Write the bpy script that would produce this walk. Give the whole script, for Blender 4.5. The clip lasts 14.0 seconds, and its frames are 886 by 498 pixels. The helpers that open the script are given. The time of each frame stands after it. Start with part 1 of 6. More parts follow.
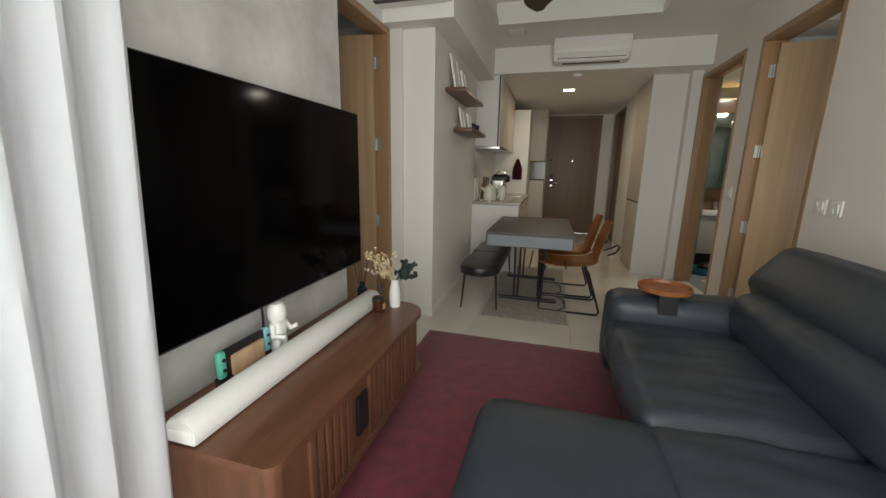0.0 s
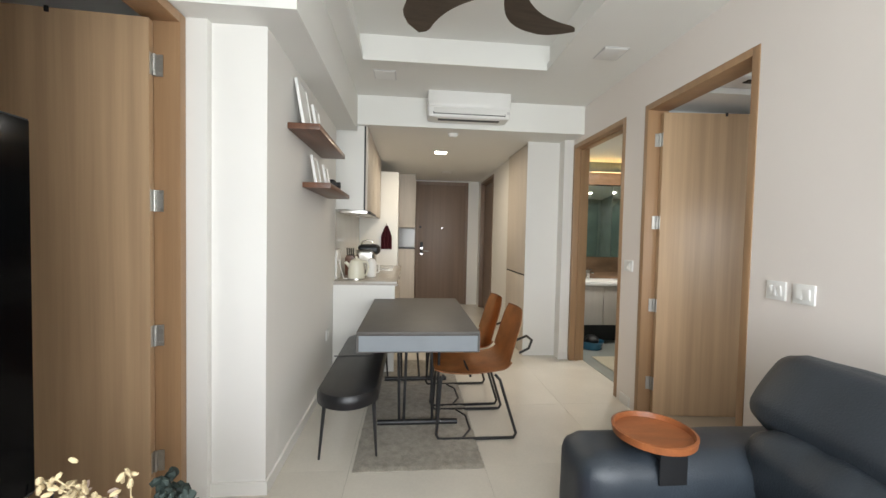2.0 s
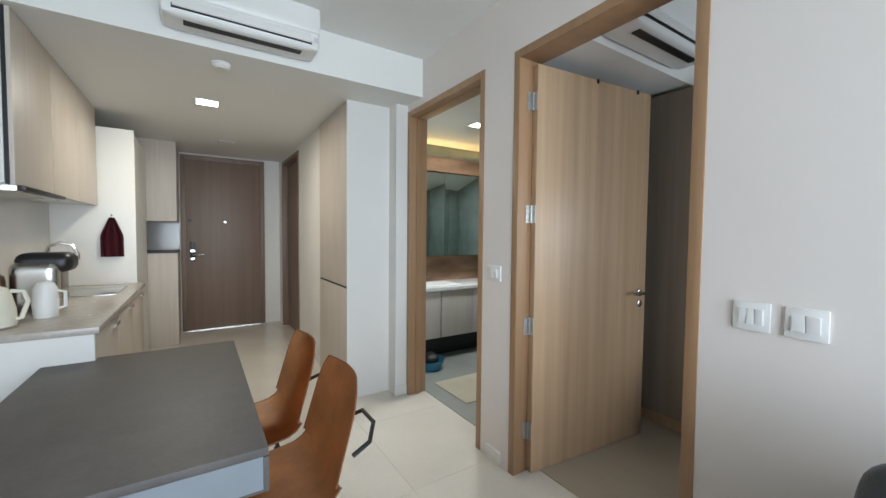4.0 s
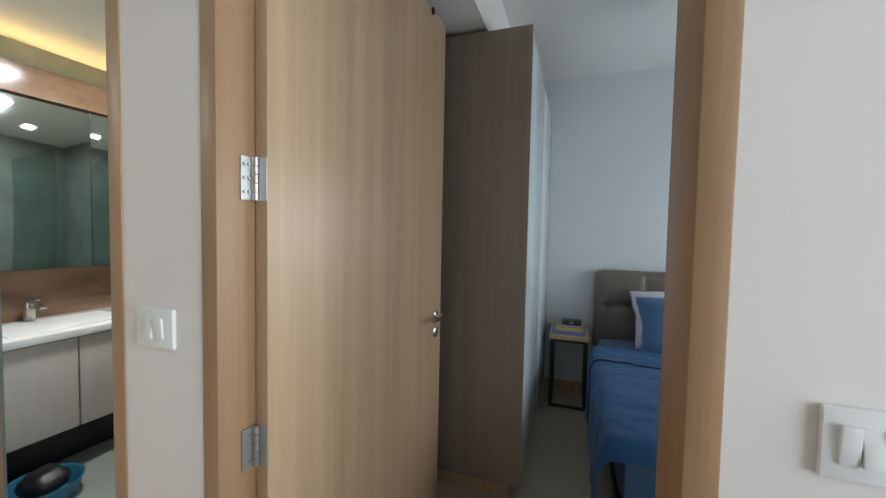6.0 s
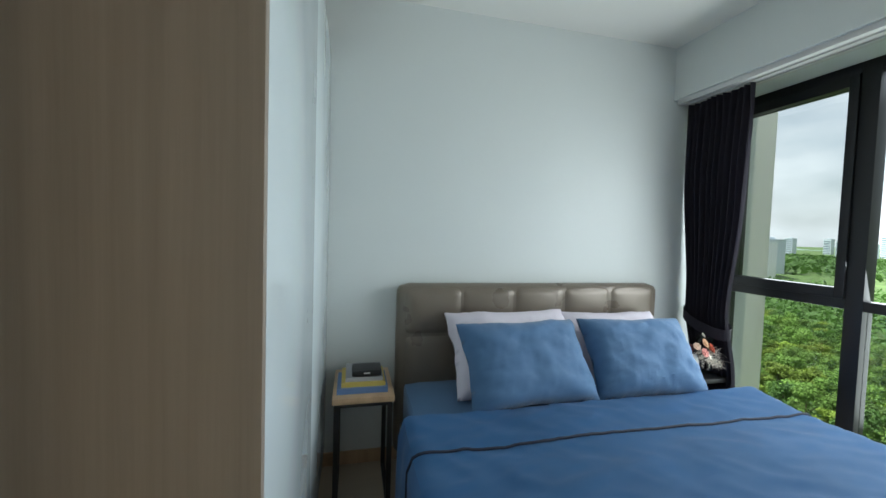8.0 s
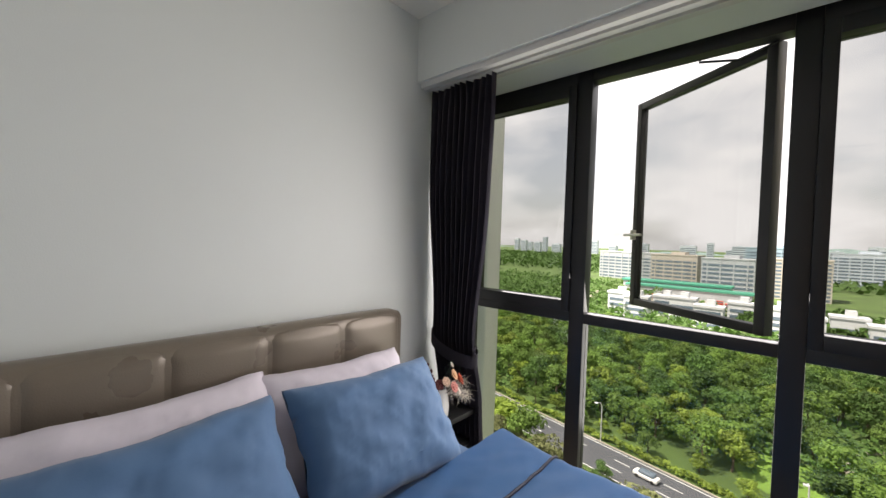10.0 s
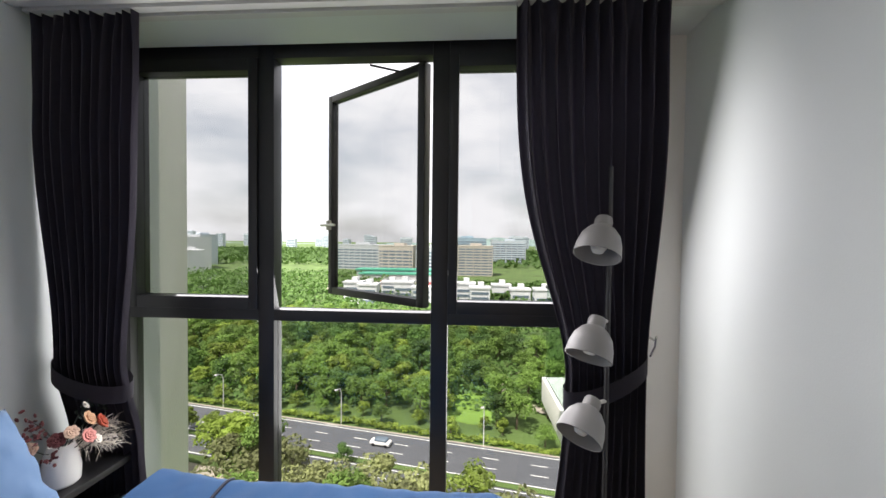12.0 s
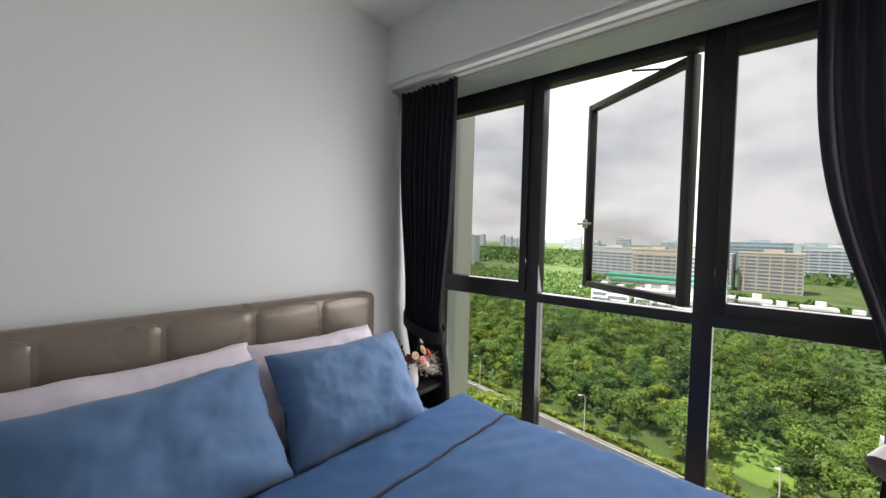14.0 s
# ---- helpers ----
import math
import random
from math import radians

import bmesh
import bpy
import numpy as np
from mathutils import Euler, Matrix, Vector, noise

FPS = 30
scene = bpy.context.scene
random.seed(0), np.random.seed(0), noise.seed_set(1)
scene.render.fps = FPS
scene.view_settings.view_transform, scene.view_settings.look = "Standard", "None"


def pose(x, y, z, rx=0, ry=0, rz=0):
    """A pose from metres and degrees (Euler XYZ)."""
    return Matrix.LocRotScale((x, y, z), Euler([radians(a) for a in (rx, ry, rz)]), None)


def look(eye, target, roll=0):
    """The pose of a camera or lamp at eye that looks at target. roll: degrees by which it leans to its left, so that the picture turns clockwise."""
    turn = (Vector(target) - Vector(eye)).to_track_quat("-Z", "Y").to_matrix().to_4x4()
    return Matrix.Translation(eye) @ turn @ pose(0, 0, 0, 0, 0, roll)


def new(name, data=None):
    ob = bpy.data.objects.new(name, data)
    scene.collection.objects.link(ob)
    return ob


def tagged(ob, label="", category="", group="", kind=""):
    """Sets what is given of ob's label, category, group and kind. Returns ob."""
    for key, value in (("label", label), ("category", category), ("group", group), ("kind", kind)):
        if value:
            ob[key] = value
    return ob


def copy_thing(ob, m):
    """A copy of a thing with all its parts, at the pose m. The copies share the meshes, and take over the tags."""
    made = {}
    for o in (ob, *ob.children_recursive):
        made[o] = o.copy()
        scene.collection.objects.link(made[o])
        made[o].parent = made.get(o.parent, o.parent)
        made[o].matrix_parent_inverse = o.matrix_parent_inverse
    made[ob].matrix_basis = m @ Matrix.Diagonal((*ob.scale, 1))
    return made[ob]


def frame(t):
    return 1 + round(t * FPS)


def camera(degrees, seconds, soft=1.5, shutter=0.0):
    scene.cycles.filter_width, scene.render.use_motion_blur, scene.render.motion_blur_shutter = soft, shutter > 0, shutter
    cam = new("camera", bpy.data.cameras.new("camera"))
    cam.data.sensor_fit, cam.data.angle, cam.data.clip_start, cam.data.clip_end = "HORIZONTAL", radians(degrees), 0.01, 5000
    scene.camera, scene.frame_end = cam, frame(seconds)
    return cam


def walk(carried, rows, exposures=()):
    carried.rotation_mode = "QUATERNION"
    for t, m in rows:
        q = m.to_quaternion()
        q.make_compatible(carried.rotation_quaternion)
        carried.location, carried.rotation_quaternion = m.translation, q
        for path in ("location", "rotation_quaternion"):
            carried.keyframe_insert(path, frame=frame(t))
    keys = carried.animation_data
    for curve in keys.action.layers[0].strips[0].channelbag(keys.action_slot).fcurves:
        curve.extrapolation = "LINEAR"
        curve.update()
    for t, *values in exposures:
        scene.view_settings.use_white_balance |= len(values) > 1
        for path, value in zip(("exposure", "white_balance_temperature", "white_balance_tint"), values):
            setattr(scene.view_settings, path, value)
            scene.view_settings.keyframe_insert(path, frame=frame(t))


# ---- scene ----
cam = camera(98.9, 14.0)
PATH = [
    (0, (0.364, -0.009, 1.31), (-0.157, 1.877, 0.896), 1.1),
    (0.5, (0.327, 0.231, 1.32), (0.021, 2.184, 1.02), 1.1),
    (1, (0.258, 0.478, 1.34), (0.155, 2.468, 1.169), 1.1),
    (1.5, (0.169, 0.787, 1.359), (0.236, 2.785, 1.281), 1.2),
    (2, (0.135, 1.096, 1.362), (0.312, 3.087, 1.294), 1.2),
    (2.2, (0.156, 1.22, 1.356), (0.381, 3.206, 1.295), 1.3),
    (4.3, (0.524, 2.48, 1.388), (1.777, 4.036, 1.303), 0.6),
    (4.5, (0.591, 2.579, 1.387), (1.95, 4.044, 1.302), 0.7),
    (5, (0.793, 2.821, 1.384), (2.37, 4.048, 1.291), 0.9),
    (5.5, (1.033, 2.994, 1.374), (2.81, 3.907, 1.28), 1.1),
    (6, (1.329, 3.152, 1.385), (3.216, 3.807, 1.294), 1.1),
    (6.5, (1.612, 3.302, 1.389), (3.561, 3.743, 1.293), 1.0),
    (7, (1.909, 3.371, 1.393), (3.903, 3.494, 1.291), 1.0),
    (7.2, (2.042, 3.379, 1.395), (4.039, 3.364, 1.292), 1.1),
    (9.3, (3.172, 2.755, 1.43), (4.864, 1.691, 1.378), 2.4),
    (9.5, (3.203, 2.694, 1.449), (4.824, 1.524, 1.397), 2.3),
    (10, (3.225, 2.582, 1.469), (4.568, 1.101, 1.421), 1.9),
    (10.5, (3.223, 2.502, 1.467), (4.223, 0.77, 1.428), 1.5),
    (11, (3.163, 2.433, 1.464), (3.864, 0.56, 1.43), 1.2),
    (11.5, (3.09, 2.395, 1.446), (3.503, 0.439, 1.42), 0.8),
    (12, (3.059, 2.39, 1.454), (3.191, 0.395, 1.406), 0.6),
    (12.5, (3.068, 2.369, 1.451), (3.085, 0.37, 1.396), 0.6),
    (13, (3.107, 2.453, 1.418), (3.201, 0.456, 1.372), 0.7),
    (13.5, (3.054, 2.59, 1.414), (3.703, 0.699, 1.366), 1.1),
    (14, (2.999, 2.679, 1.422), (4.285, 1.148, 1.359), 1.5),
]
EXPOSURES = [
    (0.0, -0.05, 6900, 9), (0.5, 0.7, 8300, 13), (1.0, 0.95, 7000, 11), (1.5, 1.05, 6550, 11), (2.0, 1.12, 6450, 10),
    (4.5, 1.15, 5600, 7), (5.5, 1.15, 5700, 8), (6.0, 1.15, 5800, 7), (6.5, 1.5, 5700, 0), (7.2, 1.65, 5450, -6), (9.3, 1.35, 6900, 15), (11.0, 1.3, 6800, 15), (12.0, 1.48, 6500, 15), (13.0, 1.48, 6450, 15), (14.0, 1.32, 6650, 16),
]
walk(cam, [(t, look(eye, target, roll)) for t, eye, target, roll in PATH], EXPOSURES)


# ---- light ----
SUN_EL, SUN_AZ = 60.0, 35.0
world = bpy.data.worlds.new("sky")
scene.world = world
world.use_nodes = True
wn, wl = world.node_tree.nodes, world.node_tree.links
sky = wn.new("ShaderNodeTexSky")
sky.sky_type, sky.sun_disc = "NISHITA", False
sky.sun_elevation, sky.sun_rotation = radians(SUN_EL), radians(SUN_AZ)
sky.air_density, sky.dust_density = 1.2, 2.5
wc = wn.new("ShaderNodeTexCoord")
wmap = wn.new("ShaderNodeMapping")
wmap.inputs["Scale"].default_value = (2.2, 2.2, 5.0)
wnoise = wn.new("ShaderNodeTexNoise")
wnoise.inputs["Scale"].default_value, wnoise.inputs["Detail"].default_value = 1.6, 7.0
wramp = wn.new("ShaderNodeValToRGB")
wramp.color_ramp.elements[0].color = (0.48, 0.48, 0.48, 1)
wramp.color_ramp.elements[0].position, wramp.color_ramp.elements[1].position = 0.36, 0.62
wmix = wn.new("ShaderNodeMixRGB")
wmix.inputs["Color2"].default_value = (10.6, 10.7, 10.8, 1)
wl.new(wc.outputs["Generated"], wmap.inputs["Vector"])
wl.new(wmap.outputs["Vector"], wnoise.inputs["Vector"])
wl.new(wnoise.outputs["Fac"], wramp.inputs["Fac"])
wl.new(wramp.outputs["Color"], wmix.inputs["Fac"])
wl.new(sky.outputs["Color"], wmix.inputs["Color1"])
wl.new(wmix.outputs["Color"], wn["Background"].inputs["Color"])
wn["Background"].inputs["Strength"].default_value = 0.064

sun = new("sun", bpy.data.lights.new("sun", "SUN"))
sun.data.energy, sun.data.angle, sun.data.color = 5.0, radians(0.6), (1.0, 0.95, 0.86)
_az, _el = radians(SUN_AZ), radians(SUN_EL)
SUN_DIR = Vector((math.sin(_az) * math.cos(_el), math.cos(_az) * math.cos(_el), math.sin(_el)))
sun.matrix_world = look(SUN_DIR * 60, (0, 0, 0))


def area_lamp(name, eye, target, sx, sy, watts, color):
    data = bpy.data.lights.new(name, "AREA")
    data.shape, data.size, data.size_y, data.energy, data.color = "RECTANGLE", sx, sy, watts, color
    ob = new(name, data)
    ob.matrix_world = look(eye, target)
    return ob


# daylight that comes in by the two window openings, and the ceiling lamps of the flat
area_lamp("living_window_daylight", (0.5, -0.62, 1.35), (0.5, 3, 1.2), 2.6, 2.2, 75, (0.93, 0.97, 1.0))
area_lamp("bedroom_window_daylight", (3.45, 0.555, 1.20), (3.45, 3, 0.45), 2.2, 1.8, 26, (0.98, 0.97, 0.97))
area_lamp("hall_downlight_beam", (0.52, 6.07, 2.42), (0.52, 6.07, 0), 0.2, 0.2, 8, (1.0, 0.86, 0.66))
area_lamp("bath_downlight_beam", (2.75, 5.3, 2.40), (2.75, 5.3, 0), 0.2, 0.2, 12, (1.0, 0.95, 0.88))


# ---- materials ----
def mat(name, color, rough=0.5, metal=0.0, vary=0.06, scale=3.0, bump=0.0, bump_scale=60.0, stretch=(1, 1, 1), coat=0.0, sheen=0.0, fine=0.0, per_object=0.0):
    m = bpy.data.materials.new(name)
    m.use_nodes = True
    n, l = m.node_tree.nodes, m.node_tree.links
    b = n["Principled BSDF"]
    b.inputs["Roughness"].default_value, b.inputs["Metallic"].default_value = rough, metal
    b.inputs["Coat Weight"].default_value, b.inputs["Sheen Weight"].default_value = coat, sheen
    co, mp, nz, rp = n.new("ShaderNodeTexCoord"), n.new("ShaderNodeMapping"), n.new("ShaderNodeTexNoise"), n.new("ShaderNodeValToRGB")
    mp.inputs["Scale"].default_value = stretch
    nz.inputs["Scale"].default_value, nz.inputs["Detail"].default_value = scale, 6.0
    lo, hi = [max(0.0, c * (1 - vary)) for c in color], [min(1.0, c * (1 + vary)) for c in color]
    rp.color_ramp.elements[0].color, rp.color_ramp.elements[1].color = (*lo, 1), (*hi, 1)
    rp.color_ramp.elements[0].position, rp.color_ramp.elements[1].position = 0.3, 0.7
    l.new(co.outputs["Object"], mp.inputs["Vector"])
    l.new(mp.outputs["Vector"], nz.inputs["Vector"])
    l.new(nz.outputs["Fac"], rp.inputs["Fac"])
    out = rp.outputs["Color"]
    n2 = n.new("ShaderNodeTexNoise")
    n2.inputs["Scale"].default_value, n2.inputs["Detail"].default_value = bump_scale, 4.0
    l.new(mp.outputs["Vector"], n2.inputs["Vector"])
    if fine:
        hs, mr = n.new("ShaderNodeHueSaturation"), n.new("ShaderNodeMapRange")
        mr.inputs["From Min"].default_value, mr.inputs["From Max"].default_value = 0.25, 0.75
        mr.inputs["To Min"].default_value, mr.inputs["To Max"].default_value = 1 - fine, 1 + fine
        l.new(n2.outputs["Fac"], mr.inputs["Value"])
        l.new(mr.outputs["Result"], hs.inputs["Value"])
        l.new(out, hs.inputs["Color"])
        out = hs.outputs["Color"]
    if per_object:
        oi, hs, mr = n.new("ShaderNodeObjectInfo"), n.new("ShaderNodeHueSaturation"), n.new("ShaderNodeMapRange")
        mr.inputs["To Min"].default_value, mr.inputs["To Max"].default_value = 1 - per_object, 1 + per_object
        l.new(oi.outputs["Random"], mr.inputs["Value"])
        l.new(mr.outputs["Result"], hs.inputs["Value"])
        l.new(out, hs.inputs["Color"])
        out = hs.outputs["Color"]
    l.new(out, b.inputs["Base Color"])
    rr = n.new("ShaderNodeMapRange")
    rr.inputs["To Min"].default_value, rr.inputs["To Max"].default_value = max(0.02, rough - 0.06), min(1, rough + 0.06)
    l.new(nz.outputs["Fac"], rr.inputs["Value"])
    l.new(rr.outputs["Result"], b.inputs["Roughness"])
    if bump:
        bp = n.new("ShaderNodeBump")
        bp.inputs["Strength"].default_value, bp.inputs["Distance"].default_value = bump, 0.004
        l.new(n2.outputs["Fac"], bp.inputs["Height"])
        l.new(bp.outputs["Normal"], b.inputs["Normal"])
    return m


def glow(name, color, strength):
    m = bpy.data.materials.new(name)
    m.use_nodes = True
    b = m.node_tree.nodes["Principled BSDF"]
    b.inputs["Base Color"].default_value = (*color, 1)
    b.inputs["Emission Color"].default_value, b.inputs["Emission Strength"].default_value = (*color, 1), strength
    return m


def pane_glass(name, tint, gloss=0.03):
    m = bpy.data.materials.new(name)
    m.use_nodes = True
    n, l = m.node_tree.nodes, m.node_tree.links
    n.remove(n["Principled BSDF"])
    tr, gl, mx = n.new("ShaderNodeBsdfTransparent"), n.new("ShaderNodeBsdfGlossy"), n.new("ShaderNodeMixShader")
    tr.inputs["Color"].default_value = (*tint, 1)
    gl.inputs["Roughness"].default_value = 0.01
    gl.inputs["Color"].default_value = (0.5, 0.55, 0.55, 1)
    mx.inputs["Fac"].default_value = gloss
    l.new(tr.outputs["BSDF"], mx.inputs[1])
    l.new(gl.outputs["BSDF"], mx.inputs[2])
    l.new(mx.outputs["Shader"], n["Material Output"].inputs["Surface"])
    return m


WHITE = mat("white_paint", (0.78, 0.76, 0.72), 0.6, vary=0.02, scale=1.2, bump=0.08, bump_scale=220)
BLUSH = mat("warm_white_paint", (0.78, 0.72, 0.67), 0.6, vary=0.02, scale=1.2, bump=0.03, bump_scale=220)
CEIL = mat("ceiling_paint", (0.80, 0.79, 0.75), 0.75, vary=0.02, scale=0.8, bump=0.05, bump_scale=160)
BEDWALL = mat("pale_blue_grey_paint", (0.66, 0.69, 0.68), 0.55, vary=0.02, scale=1.0, bump=0.1, bump_scale=220)
CONCRETE = mat("grey_skim_plaster", (0.55, 0.54, 0.52), 0.7, vary=0.22, scale=3.0, bump=0.25, bump_scale=25, fine=0.05)
TILE = mat("cream_porcelain_tile", (0.69, 0.645, 0.56), 0.09, vary=0.05, scale=2.2, bump=0.0, fine=0.03, per_object=0.012)
VINYL = mat("beige_vinyl_floor", (0.42, 0.355, 0.265), 0.30, vary=0.035, scale=2.0, stretch=(6, 1, 1), fine=0.012)
GROUT = mat("tile_grout", (0.62, 0.58, 0.50), 0.8)
OAK = mat("oak_laminate", (0.49, 0.335, 0.20), 0.31, vary=0.13, scale=3.0, bump=0.12, bump_scale=18, stretch=(6, 6, 0.16), fine=0.045)
OAKFRAME = mat("oak_frame_veneer", (0.35, 0.21, 0.11), 0.38, vary=0.10, scale=3.0, bump=0.08, bump_scale=18, stretch=(7, 7, 0.2), fine=0.05)
GREYOAK = mat("grey_oak_laminate", (0.285, 0.235, 0.185), 0.45, vary=0.10, scale=3.0, bump=0.1, bump_scale=18, stretch=(7, 7, 0.2), fine=0.05)
DARKDOOR = mat("brown_door_veneer", (0.21, 0.145, 0.105), 0.45, vary=0.10, scale=3.0, stretch=(7, 7, 0.2), fine=0.05)
GREIGE = mat("greige_cabinet_laminate", (0.56, 0.50, 0.43), 0.45, vary=0.07, scale=3.0, stretch=(12, 12, 0.4), fine=0.05)
CABWHITE = mat("white_cabinet_laminate", (0.77, 0.76, 0.72), 0.4, vary=0.02, scale=1.5)
GLOSSY = mat("white_glass_panel", (0.62, 0.68, 0.70), 0.12, vary=0.02)
WALNUT = mat("walnut_wood", (0.135, 0.058, 0.032), 0.33, vary=0.28, scale=2.6, bump=0.12, bump_scale=22, stretch=(9, 0.8, 9), fine=0.14)
WALNUTV = mat("walnut_wood_upright", (0.135, 0.058, 0.032), 0.36, vary=0.24, scale=2.6, bump=0.12, bump_scale=22, stretch=(9, 9, 0.8), fine=0.14)
TRAYWOOD = mat("orange_teak_wood", (0.30, 0.10, 0.035), 0.35, vary=0.22, scale=5.0, stretch=(1, 6, 1), fine=0.1)
LEATHER = mat("slate_blue_leather", (0.028, 0.036, 0.046), 0.40, vary=0.14, scale=4.0, bump=0.35, bump_scale=160, fine=0.08)
BLACKLEATHER = mat("black_leather", (0.012, 0.012, 0.013), 0.33, vary=0.15, scale=5.0, bump=0.3, bump_scale=170)
TAN = mat("tan_suede_leather", (0.50, 0.225, 0.08), 0.55, vary=0.22, scale=7.0, bump=0.25, bump_scale=120, fine=0.07)
PIPING = mat("brown_piping", (0.24, 0.095, 0.035), 0.5)
BLACKMETAL = mat("black_powder_coated_steel", (0.016, 0.016, 0.017), 0.42, vary=0.1)
DARKFRAME = mat("dark_bronze_window_frame", (0.012, 0.012, 0.014), 0.42, vary=0.1)
# lighter copy of DARKFRAME: daylight reflected by the open sash, put into the colour
SASHGREY = mat("daylit_bronze_sash", (0.035, 0.034, 0.036), 0.32, vary=0.15)
CHROME = mat("brushed_steel", (0.62, 0.61, 0.58), 0.25, metal=1.0, vary=0.05)
ZINC = mat("satin_steel_hinge", (0.55, 0.54, 0.51), 0.42, metal=1.0, vary=0.05)
TABLETOP = mat("grey_stone_laminate", (0.105, 0.096, 0.088), 0.55, vary=0.12, scale=9, fine=0.08)
TABLEEDGE = mat("blue_grey_table_apron", (0.24, 0.265, 0.285), 0.42, vary=0.06, scale=6)
SCREEN = mat("black_screen_glass", (0.0015, 0.0015, 0.0018), 0.10, vary=0.0)
SCREEN.node_tree.nodes["Principled BSDF"].inputs["Specular IOR Level"].default_value = 0.1
BLACK = mat("black_plastic", (0.012, 0.012, 0.013), 0.4, vary=0.1)
PLASTIC = mat("white_plastic", (0.80, 0.79, 0.76), 0.35, vary=0.015)
SOUNDBAR = mat("white_speaker_fabric", (0.72, 0.71, 0.68), 0.8, vary=0.03, bump=0.3, bump_scale=500)
REDRUG = mat("burgundy_wool_pile", (0.15, 0.012, 0.030), 0.95, vary=0.25, scale=16, bump=0.9, bump_scale=190, sheen=0.25, fine=0.22)
GREYRUG = mat("grey_looped_rug", (0.30, 0.27, 0.22), 0.95, vary=0.2, scale=22, bump=0.9, bump_scale=130, sheen=0.2, fine=0.2)
SHEER = mat("white_sheer_fabric", (0.88, 0.89, 0.92), 0.8, vary=0.02, bump=0.15, bump_scale=500)
DRAPE = mat("aubergine_blackout_fabric", (0.034, 0.029, 0.045), 0.8, vary=0.12, bump=0.2, bump_scale=450, sheen=0.1)
DUVET = mat("cornflower_blue_cotton", (0.045, 0.165, 0.39), 0.75, vary=0.07, scale=5, bump=0.15, bump_scale=420, sheen=0.2)
PILLOWB = mat("slate_blue_cotton", (0.065, 0.145, 0.28), 0.75, vary=0.07, scale=5, bump=0.15, bump_scale=420, sheen=0.2)
PILLOWL = mat("pale_lilac_cotton", (0.66, 0.61, 0.68), 0.8, vary=0.04, bump=0.15, bump_scale=420)
NAVYTRIM = mat("navy_piping", (0.008, 0.012, 0.03), 0.7)
HEADBOARD = mat("bronze_grey_leatherette", (0.18, 0.150, 0.118), 0.29, metal=0.2, vary=0.08, scale=4, bump=0.2, bump_scale=220)
BATHTILE = mat("grey_green_stone_tile", (0.22, 0.25, 0.24), 0.25, vary=0.2, scale=2.4, fine=0.06)
MARBLE = mat("brown_marble", (0.24, 0.145, 0.085), 0.15, vary=0.4, scale=3.5, stretch=(0.6, 1, 2.5), fine=0.12)
STONETOP = mat("white_stone_top", (0.80, 0.79, 0.76), 0.2, vary=0.03)
COUNTER = mat("beige_quartz_top", (0.42, 0.38, 0.33), 0.25, vary=0.08, scale=30)
MIRROR = mat("mirror_silver", (0.78, 0.86, 0.83), 0.02, metal=1.0, vary=0.0)
CREAM = mat("cream_enamel", (0.76, 0.73, 0.60), 0.25, vary=0.02)
KITGLASS = mat("grey_back_painted_glass", (0.50, 0.48, 0.44), 0.15, vary=0.03)
FANWOOD = mat("greyed_wood_fan_blade", (0.15, 0.115, 0.085), 0.55, vary=0.2, scale=4, stretch=(1, 8, 8), fine=0.1)
FANWHITE = mat("grey_white_fan_blade", (0.55, 0.55, 0.53), 0.5, vary=0.05)
PAPER = mat("white_paper", (0.80, 0.79, 0.76), 0.8, vary=0.02)
LAMPGREY = mat("pale_grey_lacquer", (0.62, 0.61, 0.60), 0.45, vary=0.03)
DIFFUSER = glow("lamp_diffuser", (1.0, 0.88, 0.70), 9.0)
COVE = glow("warm_cove_strip", (1.0, 0.68, 0.26), 9.0)
GLASS = pane_glass("tinted_window_glass", (0.70, 0.705, 0.70))
CLEAR = pane_glass("clear_glass", (0.85, 0.90, 0.88))


# ---- mesh helpers ----
def box(bm, x0, x1, y0, y1, z0, z1, bevel=0.0, seg=2):
    m = Matrix.Translation(((x0 + x1) / 2, (y0 + y1) / 2, (z0 + z1) / 2)) @ Matrix.Diagonal((abs(x1 - x0), abs(y1 - y0), abs(z1 - z0), 1))
    made = bmesh.ops.create_cube(bm, size=1, matrix=m)
    if bevel:
        edges = list({e for v in made["verts"] for e in v.link_edges})
        bmesh.ops.bevel(bm, geom=edges, offset=bevel, segments=seg, affect="EDGES", profile=0.6)
    return bm


def boxes(*rows, bevel=0.0, seg=2):
    bm = bmesh.new()
    for r in rows:
        box(bm, *r, bevel=bevel, seg=seg)
    return bm


def tube(bm, pts, r, sides=8, closed=False):
    """A round bar along a line of points."""
    pts = [Vector(p) for p in pts]
    rings, n = [], len(pts)
    side = None
    for i, p in enumerate(pts):
        a = pts[(i - 1) % n] if closed or i > 0 else p
        b = pts[(i + 1) % n] if closed or i < n - 1 else p
        d = (b - a).normalized()
        if side is None:
            side = d.orthogonal().normalized()
        side = (side - d * side.dot(d)).normalized()
        up = d.cross(side)
        rad = r(i / max(1, n - 1)) if callable(r) else r
        rings.append([bm.verts.new(p + (side * math.cos(k * math.tau / sides) + up * math.sin(k * math.tau / sides)) * rad) for k in range(sides)])
    for i in range(n if closed else n - 1):
        a, b = rings[i], rings[(i + 1) % n]
        for k in range(sides):
            bm.faces.new((a[k], a[(k + 1) % sides], b[(k + 1) % sides], b[k]))
    if not closed:
        bm.faces.new(rings[0][::-1])
        bm.faces.new(rings[-1])
    return bm


